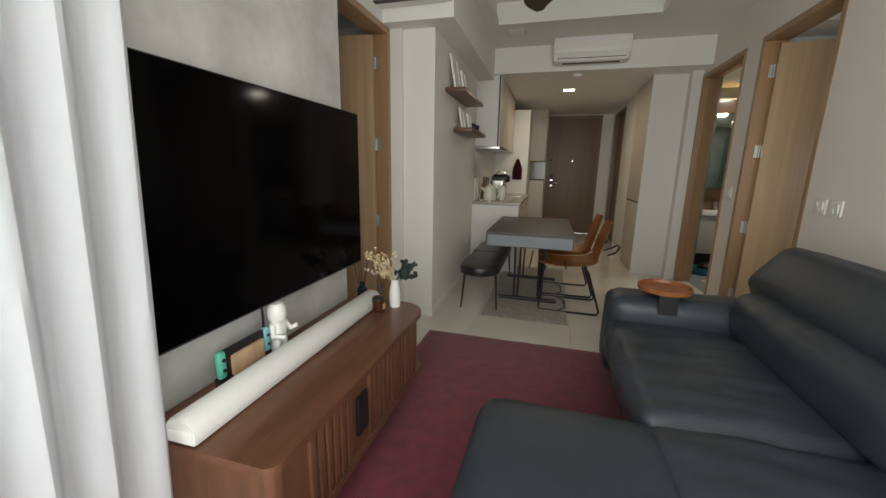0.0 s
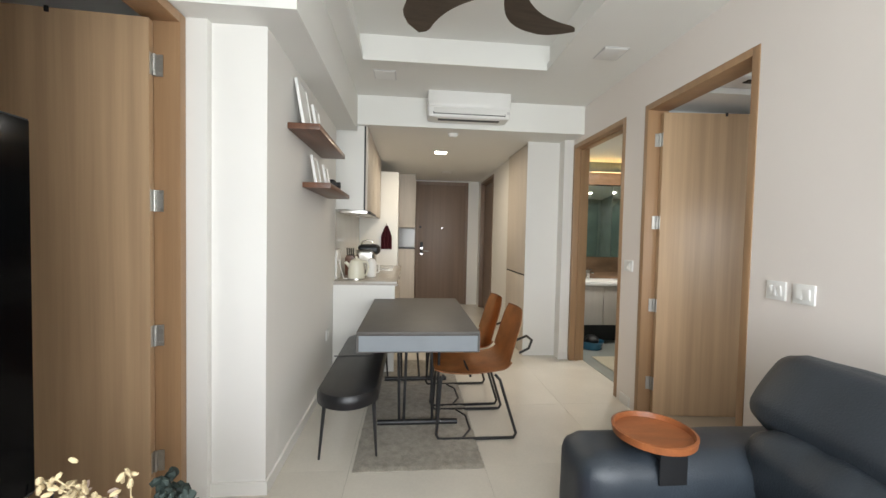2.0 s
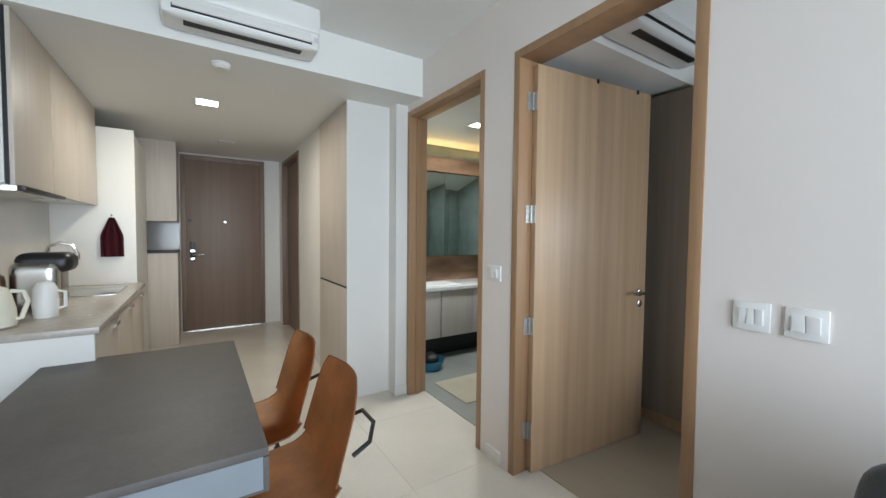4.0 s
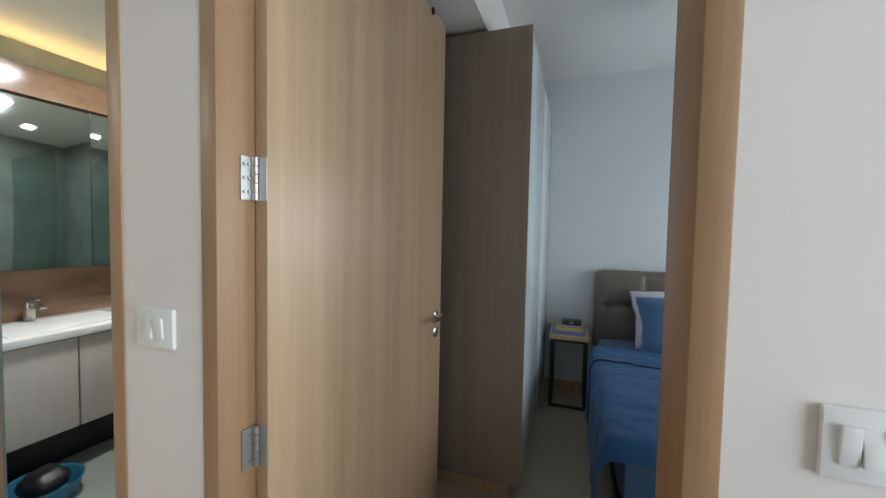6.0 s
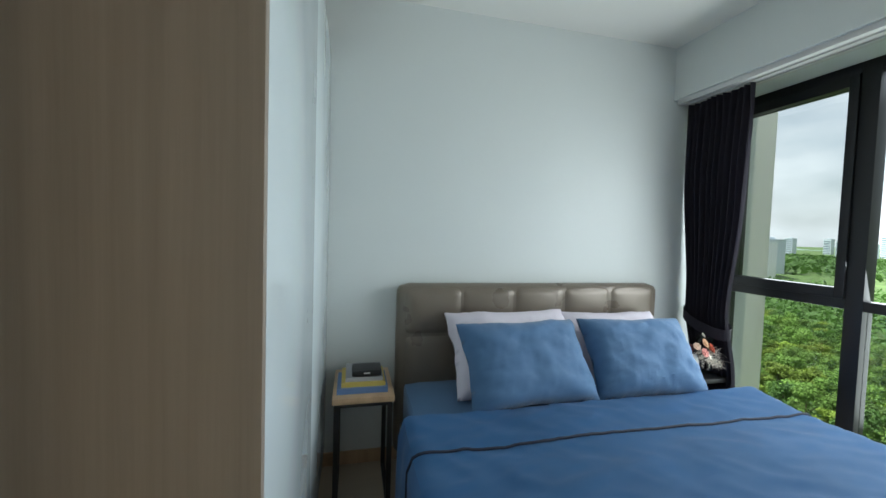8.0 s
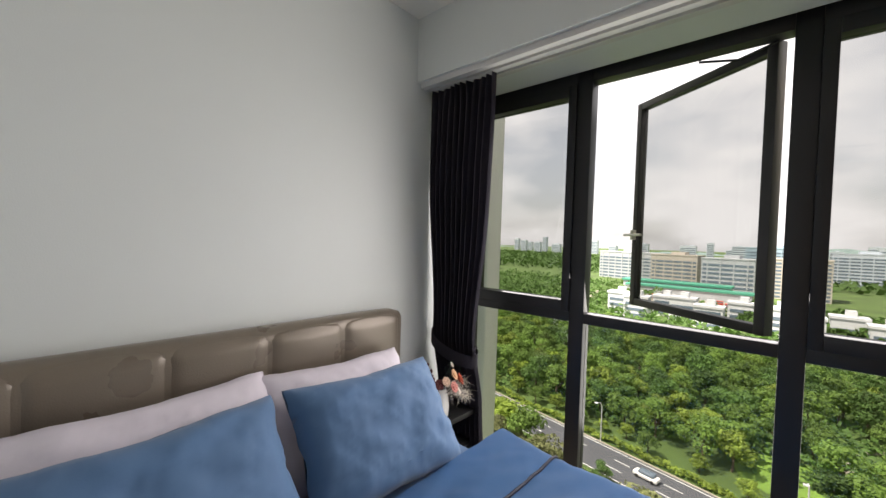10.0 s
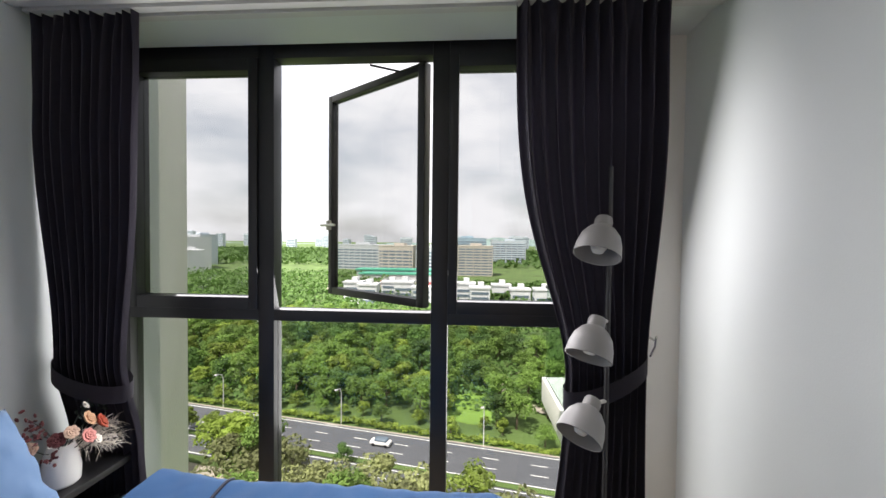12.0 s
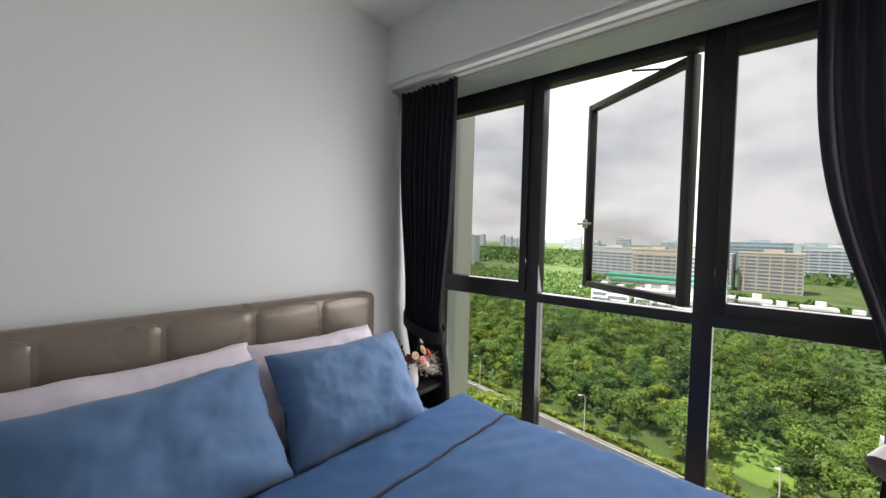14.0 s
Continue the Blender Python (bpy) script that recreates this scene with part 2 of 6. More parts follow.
def lathe(bm, profile, at=(0, 0, 0), sides=24, turn=None):
    """A turned body from (radius, height) pairs."""
    m = Matrix.Translation(at) @ (turn or Matrix.Identity(4))
    rings = []
    for r, z in profile:
        rings.append([bm.verts.new(m @ Vector((r * math.cos(k * math.tau / sides), r * math.sin(k * math.tau / sides), z))) for k in range(sides)])
    for a, b in zip(rings, rings[1:]):
        for k in range(sides):
            bm.faces.new((a[k], a[(k + 1) % sides], b[(k + 1) % sides], b[k]))
    bm.faces.new(rings[0][::-1])
    bm.faces.new(rings[-1])
    return bm


def soft_box(x0, x1, y0, y1, z0, z1, r, puff=0.0, wrinkle=0.0, seed=0, cuts=14):
    """A padded block: rounded edges, a swelling towards the middle of each face, shallow creases."""
    bm = bmesh.new()
    bmesh.ops.create_cube(bm, size=2)
    bmesh.ops.subdivide_edges(bm, edges=bm.edges[:], cuts=cuts, use_grid_fill=True)
    c = Vector(((x0 + x1) / 2, (y0 + y1) / 2, (z0 + z1) / 2))
    h = Vector((abs(x1 - x0) / 2, abs(y1 - y0) / 2, abs(z1 - z0) / 2))
    r = min(r, h.x, h.y, h.z)
    for v in bm.verts:
        u = v.co.copy()
        p = Vector((u.x * h.x, u.y * h.y, u.z * h.z))
        inner = Vector([max(-h[i] + r, min(h[i] - r, p[i])) for i in range(3)])
        d = p - inner
        if d.length > 1e-6:
            p = inner + d.normalized() * r
        swell = Vector((u.x * (1 - u.y ** 2) * (1 - u.z ** 2), u.y * (1 - u.x ** 2) * (1 - u.z ** 2), u.z * (1 - u.x ** 2) * (1 - u.y ** 2)))
        p += swell * puff
        if wrinkle:
            q = (p + c) * 6 + Vector((seed * 7.1, 0, 0))
            p += (p.normalized() if p.length else p) * noise.noise(q) * wrinkle + Vector((0, 0, 1)) * noise.noise(Vector((q.x * 0.5, q.y * 2.2, q.z))) * wrinkle
        v.co = p + c
    return bm


def part(name, bm, material, parent=None, label="", smooth=True):
    me = bpy.data.meshes.new(name)
    bmesh.ops.recalc_face_normals(bm, faces=bm.faces[:])
    bm.to_mesh(me)
    bm.free()
    me.materials.append(material)
    if smooth:
        me.shade_smooth()
        me.set_sharp_from_angle(angle=radians(38))
    ob = new(name, me)
    if parent:
        ob.parent = parent
        ob.matrix_parent_inverse = parent.matrix_basis.inverted()
    if label:
        tagged(ob, label)
    return ob


def thing(name, at, label, category, group=""):
    ob = new(name)
    ob.empty_display_size = 0.1
    ob.matrix_basis = Matrix.Translation(at)
    return tagged(ob, label, category, group)


def structure(name, bm, material, label, category="", smooth=False):
    return tagged(part(name, bm, material, smooth=smooth), label, category or name.split("_")[0], kind="structure")


# ---- structure ----
XL, XR, XB, XE = -0.96, 1.94, 2.09, 4.85        # left wall, bedroom partition (two faces), headboard wall
H1, H2 = 2.745, 2.455                            # living ceiling, hall ceiling
FW = 0.045                                       # width of a door frame

floor = structure("floor", boxes((-3.2, 2.10, -0.8, 9.2, -0.12, -0.008), (2.10, 5.0, 0.44, 6.4, -0.12, -0.008)), GROUT, "cream tiled floor bed with thin grout joints")
structure("wall_tv", boxes((XL - 0.14, -0.82, -0.8, 2.03, 0, 3.0)), CONCRETE, "mottled grey skim-plaster wall behind the television", "wall")
structure("wall_left_over_door", boxes((XL - 0.14, XL, 2.03, 3.06, 2.39, 3.0)), WHITE, "white painted wall above the side door", "wall")
structure("wall_left_pillar", boxes((-1.10, -0.86, 3.064, 3.30, 0, 2.9), (-0.858, -0.59, 3.10, 3.30, 0, 2.9), (-0.80, -0.592, 3.30, 4.9, 0, 2.9), (-0.80, -0.622, 4.9, 8.75, 0, 2.9)), WHITE, "white painted wall beside the dining table", "wall")
structure("wall_partition", boxes((XR, XB, -0.8, 2.952, 0, 3.0), (XR, XB, 2.952, 3.921, 2.40, 3.0), (XR, XB, 3.921, 4.181, 0, 3.0), (XR, XB, 4.181, 5.203, 2.40, 3.0)), BLUSH, "warm white wall with two door openings", "wall")
structure("wall_hall_pillar", boxes((1.834, XB, 5.207, 5.36, 0, 2.9), (1.46, XB, 5.345, 5.352, 0, 2.9)), WHITE, "white wall return beside the bathroom", "wall")
structure("wall_hall_right", boxes((1.50, XB, 6.20, 7.27, 0, 2.9), (1.50, XB, 7.27, 8.35, 2.40, 2.9), (1.50, XB, 8.35, 8.75, 0, 2.9)), WHITE, "white hallway wall with a dark doorway", "wall")
structure("wall_entrance", boxes((-0.80, 0.245, 8.62, 8.75, 0, 2.9), (0.245, 1.285, 8.62, 8.75, 2.43, 2.9), (1.285, 1.50, 8.62, 8.75, 0, 2.9)), WHITE, "white wall round the entrance door", "wall")
structure("wall_bedroom_head", boxes((XE, XE + 0.14, 0.3, 4.1, 0, 2.9)), BEDWALL, "pale blue-grey bedroom wall behind the bed", "wall")
structure("wall_bedroom_rear", boxes((XB, XE, 3.98, 4.10, 0, 2.9)), BEDWALL, "pale blue-grey bedroom wall behind the wardrobe", "wall")
structure("wall_bedroom_side", boxes((XB + 0.002, XB + 0.012, 0.3, 2.947, 0, 2.75)), BEDWALL, "pale wall opposite the bed", "wall")
structure("wall_window_left_return", boxes((2.09, 2.30, 0.44, 0.62, 0, 2.9)), WHITE, "white wall beside the bedroom window", "wall")
structure("wall_living_window", boxes((-1.1, -0.9, -0.8, -0.66, 0, 3.0), (1.9, 2.2, -0.8, -0.66, 0, 3.0), (-0.9, 1.9, -0.8, -0.66, 2.5, 3.0)), WHITE, "white wall round the balcony opening", "wall")
structure("wall_bath", boxes((XB, 4.3, 6.26, 6.40, 0, 2.6), (4.16, 4.3, 4.10, 6.26, 0, 2.6), (XB + 0.002, XB + 0.10, 5.36, 6.26, 0, 2.6)), BATHTILE, "grey-green stone tiled bathroom wall", "wall")
structure("wall_bath_shower", boxes((XB, 4.16, 4.102, 4.17, 0, 2.6)), BATHTILE, "grey-green stone tiled shower wall", "wall")
structure("wall_side_room", boxes((-3.1, -3.0, 1.6, 3.4, 0, 2.6), (-3.0, -1.10, 1.5, 1.6, 0, 2.6), (-3.0, -1.10, 3.3, 3.4, 0, 2.6)), WHITE, "white wall of the side room", "wall")
structure("wall_side_hall", boxes((2.2, 2.3, 7.0, 8.6, 0, 2.6), (2.09, 2.2, 6.9, 7.0, 0, 2.6), (2.09, 2.2, 8.5, 8.6, 0, 2.6)), WHITE, "white wall of the dark side room", "wall")

# ceilings: the living room's has a raised tray
bm = boxes((XL, -0.28, -0.8, 4.96, H1, 3.0), (1.25, XR, -0.8, 4.96, H1, 3.0), (-0.28, 1.25, 4.16, 4.96, H1, 3.0), (-0.28, 1.25, -0.8, 0.9, H1, 3.0), (-0.28, 1.25, 0.9, 4.16, 2.93, 3.0))
for r in ((-0.28, -0.25, 0.9, 4.16), (1.22, 1.25, 0.9, 4.16), (-0.25, 1.22, 4.13, 4.16), (-0.25, 1.22, 0.9, 0.93)):
    box(bm, *r, H1 - 0.025, H1 + 0.03)
structure("ceiling_living", bm, CEIL, "white living room ceiling with a raised tray")
structure("ceiling_hall", boxes((-0.80, XR, 4.96, 8.75, H2, 3.0)), CEIL, "white lowered hallway ceiling with a beam face")
structure("ceiling_soffit", boxes((XL, -0.40, 2.93, 4.96, 2.39, H1)), CEIL, "white lowered soffit along the dining wall")
structure("ceiling_bedroom", boxes((XB, XE, 0.3, 3.98, 2.735, 2.9)), CEIL, "white bedroom ceiling")
structure("ceiling_bedroom_beam", boxes((XB, XE, 0.62, 1.06, 2.375, 2.735), (XB, XE, 0.44, 0.62, 2.45, 2.735)), BEDWALL, "pale beam above the bedroom window", "ceiling")
structure("ceiling_bedroom_bulkhead", boxes((XB, 3.9, 3.60, 3.98, 2.40, 2.735)), CEIL, "white bulkhead above the wardrobe", "ceiling")
structure("ceiling_bath", boxes((XB, 4.3, 4.10, 6.40, 2.45, 2.6)), CEIL, "white bathroom ceiling")
structure("ceiling_side_room", boxes((-3.1, -1.10, 1.5, 3.4, 2.5, 2.6), (2.09, 2.3, 6.9, 8.6, 2.5, 2.6)), CEIL, "white side room ceiling")

structure("floor_bedroom", boxes((XB + 0.02, XE, 0.62, 3.98, 0.0, 0.004)), VINYL, "beige vinyl plank floor of the bedroom", "floor")

# skirting
structure("baseboard", boxes((-0.592, -0.578, 3.101, 4.82, 0, 0.07), (-0.86, -0.578, 3.088, 3.10, 0, 0.07), (-0.87, -0.858, 3.052, 3.10, 0, 0.07), (1.822, XR, 5.195, 5.207, 0, 0.08), (XR - 0.012, XR, 3.985, 4.115, 0, 0.08), (XR - 0.012, XR, -0.6, 2.90, 0, 0.08), (1.488, 1.50, 6.2, 7.2, 0, 0.08)), WHITE, "pale tiled skirting along the walls")
structure("baseboard_bedroom", boxes((XE - 0.012, XE, 1.0, 3.4, 0, 0.08), (XB + 0.012, XB + 0.024, 0.7, 2.9, 0, 0.08)), OAK, "oak skirting along the bedroom walls", "baseboard")


def door_frame(name, x0, x1, y0, y1, top, material=OAKFRAME, stop=True):
    """A frame in a wall that runs along y: the two jambs and the head, with a stop."""
    t = thing(name, ((x0 + x1) / 2, (y0 + y1) / 2, 0), "oak-veneered door frame with flat architraves", "door frame")
    t["kind"] = "structure"
    for a, b in ((y0, y0 + FW), (y1 - FW, y1)):
        part("jamb", boxes((x0, x1, a, b, 0, top), bevel=0.003), material, t)
    part("head", boxes((x0, x1, y0 + FW, y1 - FW, top - FW, top), bevel=0.003), material, t)
    if not stop:
        return t
    mid = (x0 + x1) / 2
    part("stop", boxes((mid - 0.02, mid + 0.02, y0 + FW, y0 + FW + 0.012, 0, top - FW), (mid - 0.02, mid + 0.02, y1 - FW - 0.012, y1 - FW, 0, top - FW), (mid - 0.02, mid + 0.02, y0 + FW + 0.012, y1 - FW - 0.012, top - FW - 0.012, top - FW)), material, t)
    return t


door_frame("door_frame_bedroom", XR - 0.004, XB + 0.012, 2.952, 3.921, 2.40, stop=False)
door_frame("door_frame_bathroom", XR - 0.004, XB + 0.012, 4.181, 5.203, 2.40)
door_frame("door_frame_side_room", XL - 0.15, XL + 0.004, 2.04, 3.06, 2.385, stop=False)
door_frame("door_frame_hall", 1.49, 1.62, 7.27, 8.35, 2.40, DARKDOOR)


def swing_door(name, hinge, angle, width, label, material, flip=1, top=2.33):
    """A leaf that hangs on its hinge line and points along the angle; its lever stands near the free edge."""
    t = thing(name, (0, 0, 0), label, "door")
    part("leaf", boxes((0.004, width, -0.02, 0.02, 0.008, top), bevel=0.002), material, t)
    for f in (0.48, 0.86):
        part("buffer", boxes((width * f - 0.008, width * f + 0.008, -0.024 * flip - 0.004, -0.024 * flip + 0.004, top - 0.022, top + 0.004), bevel=0.002), BLACK, t, "small black rubber buffer")
    for z in (0.25, 0.86, 1.50, 2.13):
        bm = boxes((-0.038, -0.006, 0.016 * flip - 0.002, 0.016 * flip + 0.002, z - 0.05, z + 0.05), (0.0015, 0.004, -0.02, 0.012, z - 0.05, z + 0.05))
        for k in range(5):
            lathe(bm, [(0.0075, 0.0), (0.0075, 0.0185)], (-0.004, 0.008 * flip, z - 0.05 + 0.0202 * k), 10)
        for dx in (-0.018, -0.030):
            for dz in (-0.032, 0.0, 0.032):
                lathe(bm, [(0.0042, 0.0), (0.0036, 0.0035)], (dx, 0.0135 * flip, z + dz), 8, Matrix.Rotation(flip * math.pi / 2, 4, "X"))
        part("hinge", bm, ZINC, t)
    for s in (-1, 1):
        bm = bmesh.new()
        lathe(bm, [(0.026, 0), (0.026, 0.006), (0.022, 0.009)], (width - 0.06, s * 0.02, 1.0), 20, Matrix.Rotation(-s * math.pi / 2, 4, "X"))
        tube(bm, [(width - 0.06, s * 0.022, 1.0), (width - 0.06, s * 0.06, 1.0), (width - 0.075, s * 0.068, 1.0), (width - 0.175, s * 0.068, 1.0)], 0.009)
        part("lever_handle", bm, CHROME, t, "brushed steel lever handle")
        bm = bmesh.new()
        lathe(bm, [(0.025, 0), (0.025, 0.006), (0.021, 0.009)], (width - 0.06, s * 0.02, 0.925), 20, Matrix.Rotation(-s * math.pi / 2, 4, "X"))
        part("keyhole_rose", bm, CHROME, t, "round steel keyhole rose")
    t.matrix_basis = pose(*hinge, 0, 0, angle)
    return t


swing_door("bedroom_door", (2.032, 3.854, 0), -5.3, 0.985, "open oak laminate door with steel lever handle", OAK)
swing_door("side_room_door", (-1.065, 2.988, 0), 184, 0.84, "open oak laminate door leading to a side room", OAK, flip=-1)

# entrance door
t = thing("entrance_door", (0.76, 8.6, 0), "closed brown veneered entrance door with digital lock", "door")
part("leaf", boxes((0.30, 1.235, 8.60, 8.645, 0.01, 2.37), bevel=0.003), DARKDOOR, t)
part("frame", boxes((0.245, 0.30, 8.585, 8.66, 0, 2.43), (1.235, 1.285, 8.585, 8.66, 0, 2.43), (0.30, 1.235, 8.585, 8.66, 2.37, 2.43), bevel=0.004), DARKDOOR, t)
part("threshold", boxes((0.30, 1.235, 8.57, 8.60, 0, 0.012)), CHROME, t, "steel threshold strip")
part("digital_lock", boxes((0.345, 0.405, 8.572, 8.60, 0.98, 1.24), bevel=0.008), BLACK, t, "black digital lock with a bright rim")
bm = tube(bmesh.new(), [(0.375, 8.572, 1.06), (0.375, 8.535, 1.06), (0.39, 8.53, 1.06), (0.51, 8.53, 1.06)], 0.010)
part("lever_handle", bm, CHROME, t)
part("rim", boxes((0.350, 0.400, 8.568, 8.572, 1.10, 1.13), (0.350, 0.400, 8.568, 8.572, 0.99, 1.02)), CHROME, t)
part("peephole", lathe(bmesh.new(), [(0.014, 0), (0.014, 0.006)], (0.77, 8.60, 1.52), 14, Matrix.Rotation(math.pi / 2, 4, "X")), CHROME, t)
part("deadbolt_rose", lathe(bmesh.new(), [(0.022, 0), (0.022, 0.01)], (0.345, 8.60, 1.53), 14, Matrix.Rotation(math.pi / 2, 4, "X")), BLACK, t)
# added dark leaf in place of the shade inside the open hallway doorway
t = thing("hall_door", (1.58, 7.8, 0), "dark brown panel standing in for the shade of an open doorway", "door")
part("leaf", boxes((1.56, 1.60, 7.34, 8.28, 0.01, 2.33)), DARKDOOR, t)

# bedroom window
t = thing("window_1", (3.5, 0.55, 0), "dark-framed bedroom window with six lights, one sash open", "window")
t["kind"] = "structure"
WY0, WY1 = 0.50, 0.58
for a, b in ((2.30, 2.38), (3.155, 3.235), (4.015, 4.095), (4.77, 4.85)):
    part("mullion", boxes((a, b, WY0, WY1, 0.0, 2.45), bevel=0.003), DARKFRAME, t)
for a, b in ((2.38, 3.155), (3.235, 4.015), (4.095, 4.77)):
    part("transom", boxes((a, b, WY0, WY1, 1.045, 1.10), bevel=0.003), DARKFRAME, t)
    part("head_rail", boxes((a, b, WY0, WY1, 2.33, 2.45), bevel=0.003), DARKFRAME, t)
    part("bottom_rail", boxes((a, b, WY0, WY1, 0.0, 0.10), bevel=0.003), DARKFRAME, t)
    pn = part("pane", boxes((a, b, 0.535, 0.543, 0.10, 1.045)), GLASS, t, "tinted glass pane", smooth=False)
    pn.visible_shadow = False
for a, b in ((2.38, 3.155), (4.095, 4.77)):
    part("sash_frame", boxes((a, a + 0.045, WY0 + 0.005, WY1 + 0.012, 1.10, 2.33), (b - 0.045, b, WY0 + 0.005, WY1 + 0.012, 1.10, 2.33), (a + 0.045, b - 0.045, WY0 + 0.005, WY1 + 0.012, 1.10, 1.16), (a + 0.045, b - 0.045, WY0 + 0.005, WY1 + 0.012, 2.27, 2.33), bevel=0.003), DARKFRAME, t)
    pn = part("pane", boxes((a + 0.045, b - 0.045, 0.535, 0.543, 1.16, 2.27)), GLASS, t, "tinted glass pane", smooth=False)
    pn.visible_shadow = False
# the middle sash is hinged on one side and swung outwards
SW = math.hypot(3.925 - 3.270, 0.035 - 0.485)
SA = math.degrees(math.atan2(0.035 - 0.485, 3.925 - 3.270))
sash = part("open_sash", boxes((0, 0.045, -0.025, 0.025, 0, 1.23), (SW - 0.036, SW, -0.025, 0.025, 0, 1.23), (0.045, SW - 0.036, -0.025, 0.025, 0, 0.042), (0.045, SW - 0.036, -0.025, 0.025, 1.19, 1.23), bevel=0.004), SASHGREY, None, "outward-swung dark window sash")
sash.matrix_basis = pose(3.270, 0.485, 1.108, 0, 0, SA)
pn = part("sash_pane", boxes((0.045, SW - 0.036, -0.004, 0.004, 0.042, 1.19)), GLASS, None, "tinted glass pane", smooth=False)
pn.visible_shadow = False
pn.parent = sash
bm = boxes((SW - 0.035, SW - 0.012, 0.025, 0.05, 0.40, 0.46), bevel=0.003)
tube(bm, [(SW - 0.10, 0.05, 0.43), (SW + 0.04, 0.05, 0.43)], 0.008)
hd = part("sash_handle", bm, ZINC, None, "steel sash handle")
hd.parent = sash
sash.parent = t
sash.matrix_parent_inverse = t.matrix_basis.inverted()
part("stay_arm", tube(bmesh.new(), [(3.28, 0.52, 2.325), (3.42, 0.42, 2.325), (3.56, 0.50, 2.325)], 0.006), DARKFRAME, t)

# the white fin and the next balcony of the building outside
structure("outer_wall_fin", boxes((4.856, 5.30, 0.30, 0.45, -40, 12), (5.10, 5.40, -0.24, 0.30, -40, 12)), WHITE, "white rendered fin of the building outside", "outer wall")
t = thing("neighbour_balcony", (2.2, -2.2, -0.2), "white balcony slab with a glass railing outside", "balcony")
part("slab", boxes((0.4, 2.20, -1.98, 0.30, -0.38, -0.10), bevel=0.01), WHITE, t)
part("railing_glass", boxes((2.15, 2.165, -1.95, 0.30, -0.10, 0.92)), CLEAR, t)
part("top_rail", boxes((2.14, 2.175, -1.97, 0.30, 0.92, 0.95), bevel=0.005), DARKFRAME, t)

# balcony opening of the living room behind the start
t = thing("window_2", (0.5, -0.73, 0), "wide dark-framed balcony sliding doors", "window")
t["kind"] = "structure"
for a in (-0.90, 0.03, 0.96, 1.84):
    part("mullion", boxes((a, a + 0.06, -0.76, -0.70, 0, 2.5)), DARKFRAME, t)
part("head_rail", boxes((-0.84, 1.84, -0.755, -0.705, 2.44, 2.5)), DARKFRAME, t)


# ---- living room ----
def television():
    t = thing("television", (-0.76, 1.36, 1.15), "large black flat television mounted on the wall", "television")
    part("screen", boxes((-0.722, -0.718, 0.60, 2.032, 0.755, 1.60)), SCREEN, t, smooth=False)
    part("bezel", boxes((-0.750, -0.723, 0.595, 2.037, 0.745, 1.606), bevel=0.003), BLACK, t)
    part("wall_bracket", boxes((-0.82, -0.751, 1.1, 1.6, 0.95, 1.4)), BLACKMETAL, t)


television()


def tv_console():
    """Low cabinet with rounded ends, tambour fronts, a groove pull in the middle and thin legs."""
    x0, x1, y0, y1, z0, z1 = -0.815, -0.30, 0.715, 2.08, 0.14, 0.50
    t = thing("tv_console", ((x0 + x1) / 2, 1.2, 0), "dark walnut media console with ribbed tambour fronts", "console")

    def outline(inset):
        r = 0.16
        pts = [(x0, y0 + inset), (x0, y1 - inset)]
        for k in range(9):
            a = math.pi / 2 - k * math.pi / 16
            pts.append((x1 - inset - r + r * math.cos(a), y1 - inset - r + r * math.sin(a)))
        for k in range(9):
            a = -k * math.pi / 16
            pts.append((x1 - inset - 0.04 + 0.04 * math.cos(a), y0 + inset + 0.04 + 0.04 * math.sin(a)))
        return pts

    def slab(inset, za, zb):
        bm = bmesh.new()
        lo = [bm.verts.new((x, y, za)) for x, y in outline(inset)]
        hi = [bm.verts.new((x, y, zb)) for x, y in outline(inset)]
        bm.faces.new(lo)
        bm.faces.new(hi[::-1])
        for k in range(len(lo)):
            bm.faces.new((lo[k], lo[(k + 1) % len(lo)], hi[(k + 1) % len(lo)], hi[k]))
        return bm

    part("tabletop", slab(0.0, z1 - 0.028, z1), WALNUT, t)
    part("base_board", slab(0.0, z0, z0 + 0.028), WALNUT, t)
    part("body", slab(0.02, z0 + 0.028, z1 - 0.028), WALNUTV, t)
    y = y0 + 0.19
    while y < y1 - 0.18:
        if abs(y - 1.24) > 0.07:
            part("tambour_slat", boxes((x1 - 0.024, x1 - 0.006, y - 0.017, y + 0.017, z0 + 0.03, z1 - 0.03), bevel=0.006), WALNUTV, t)
        y += 0.046
    part("pull", boxes((x1 - 0.02, x1 - 0.004, 1.20, 1.28, z0 + 0.10, z1 - 0.09), bevel=0.004), BLACK, t, "black recessed pull")
    for lx in (x0 + 0.06, x1 - 0.09):
        for ly in (y0 + 0.15, 1.22, y1 - 0.15):
            part("leg", lathe(bmesh.new(), [(0.010, 0), (0.017, z0)], (lx, ly, 0), 12), BLACKMETAL, t)


tv_console()


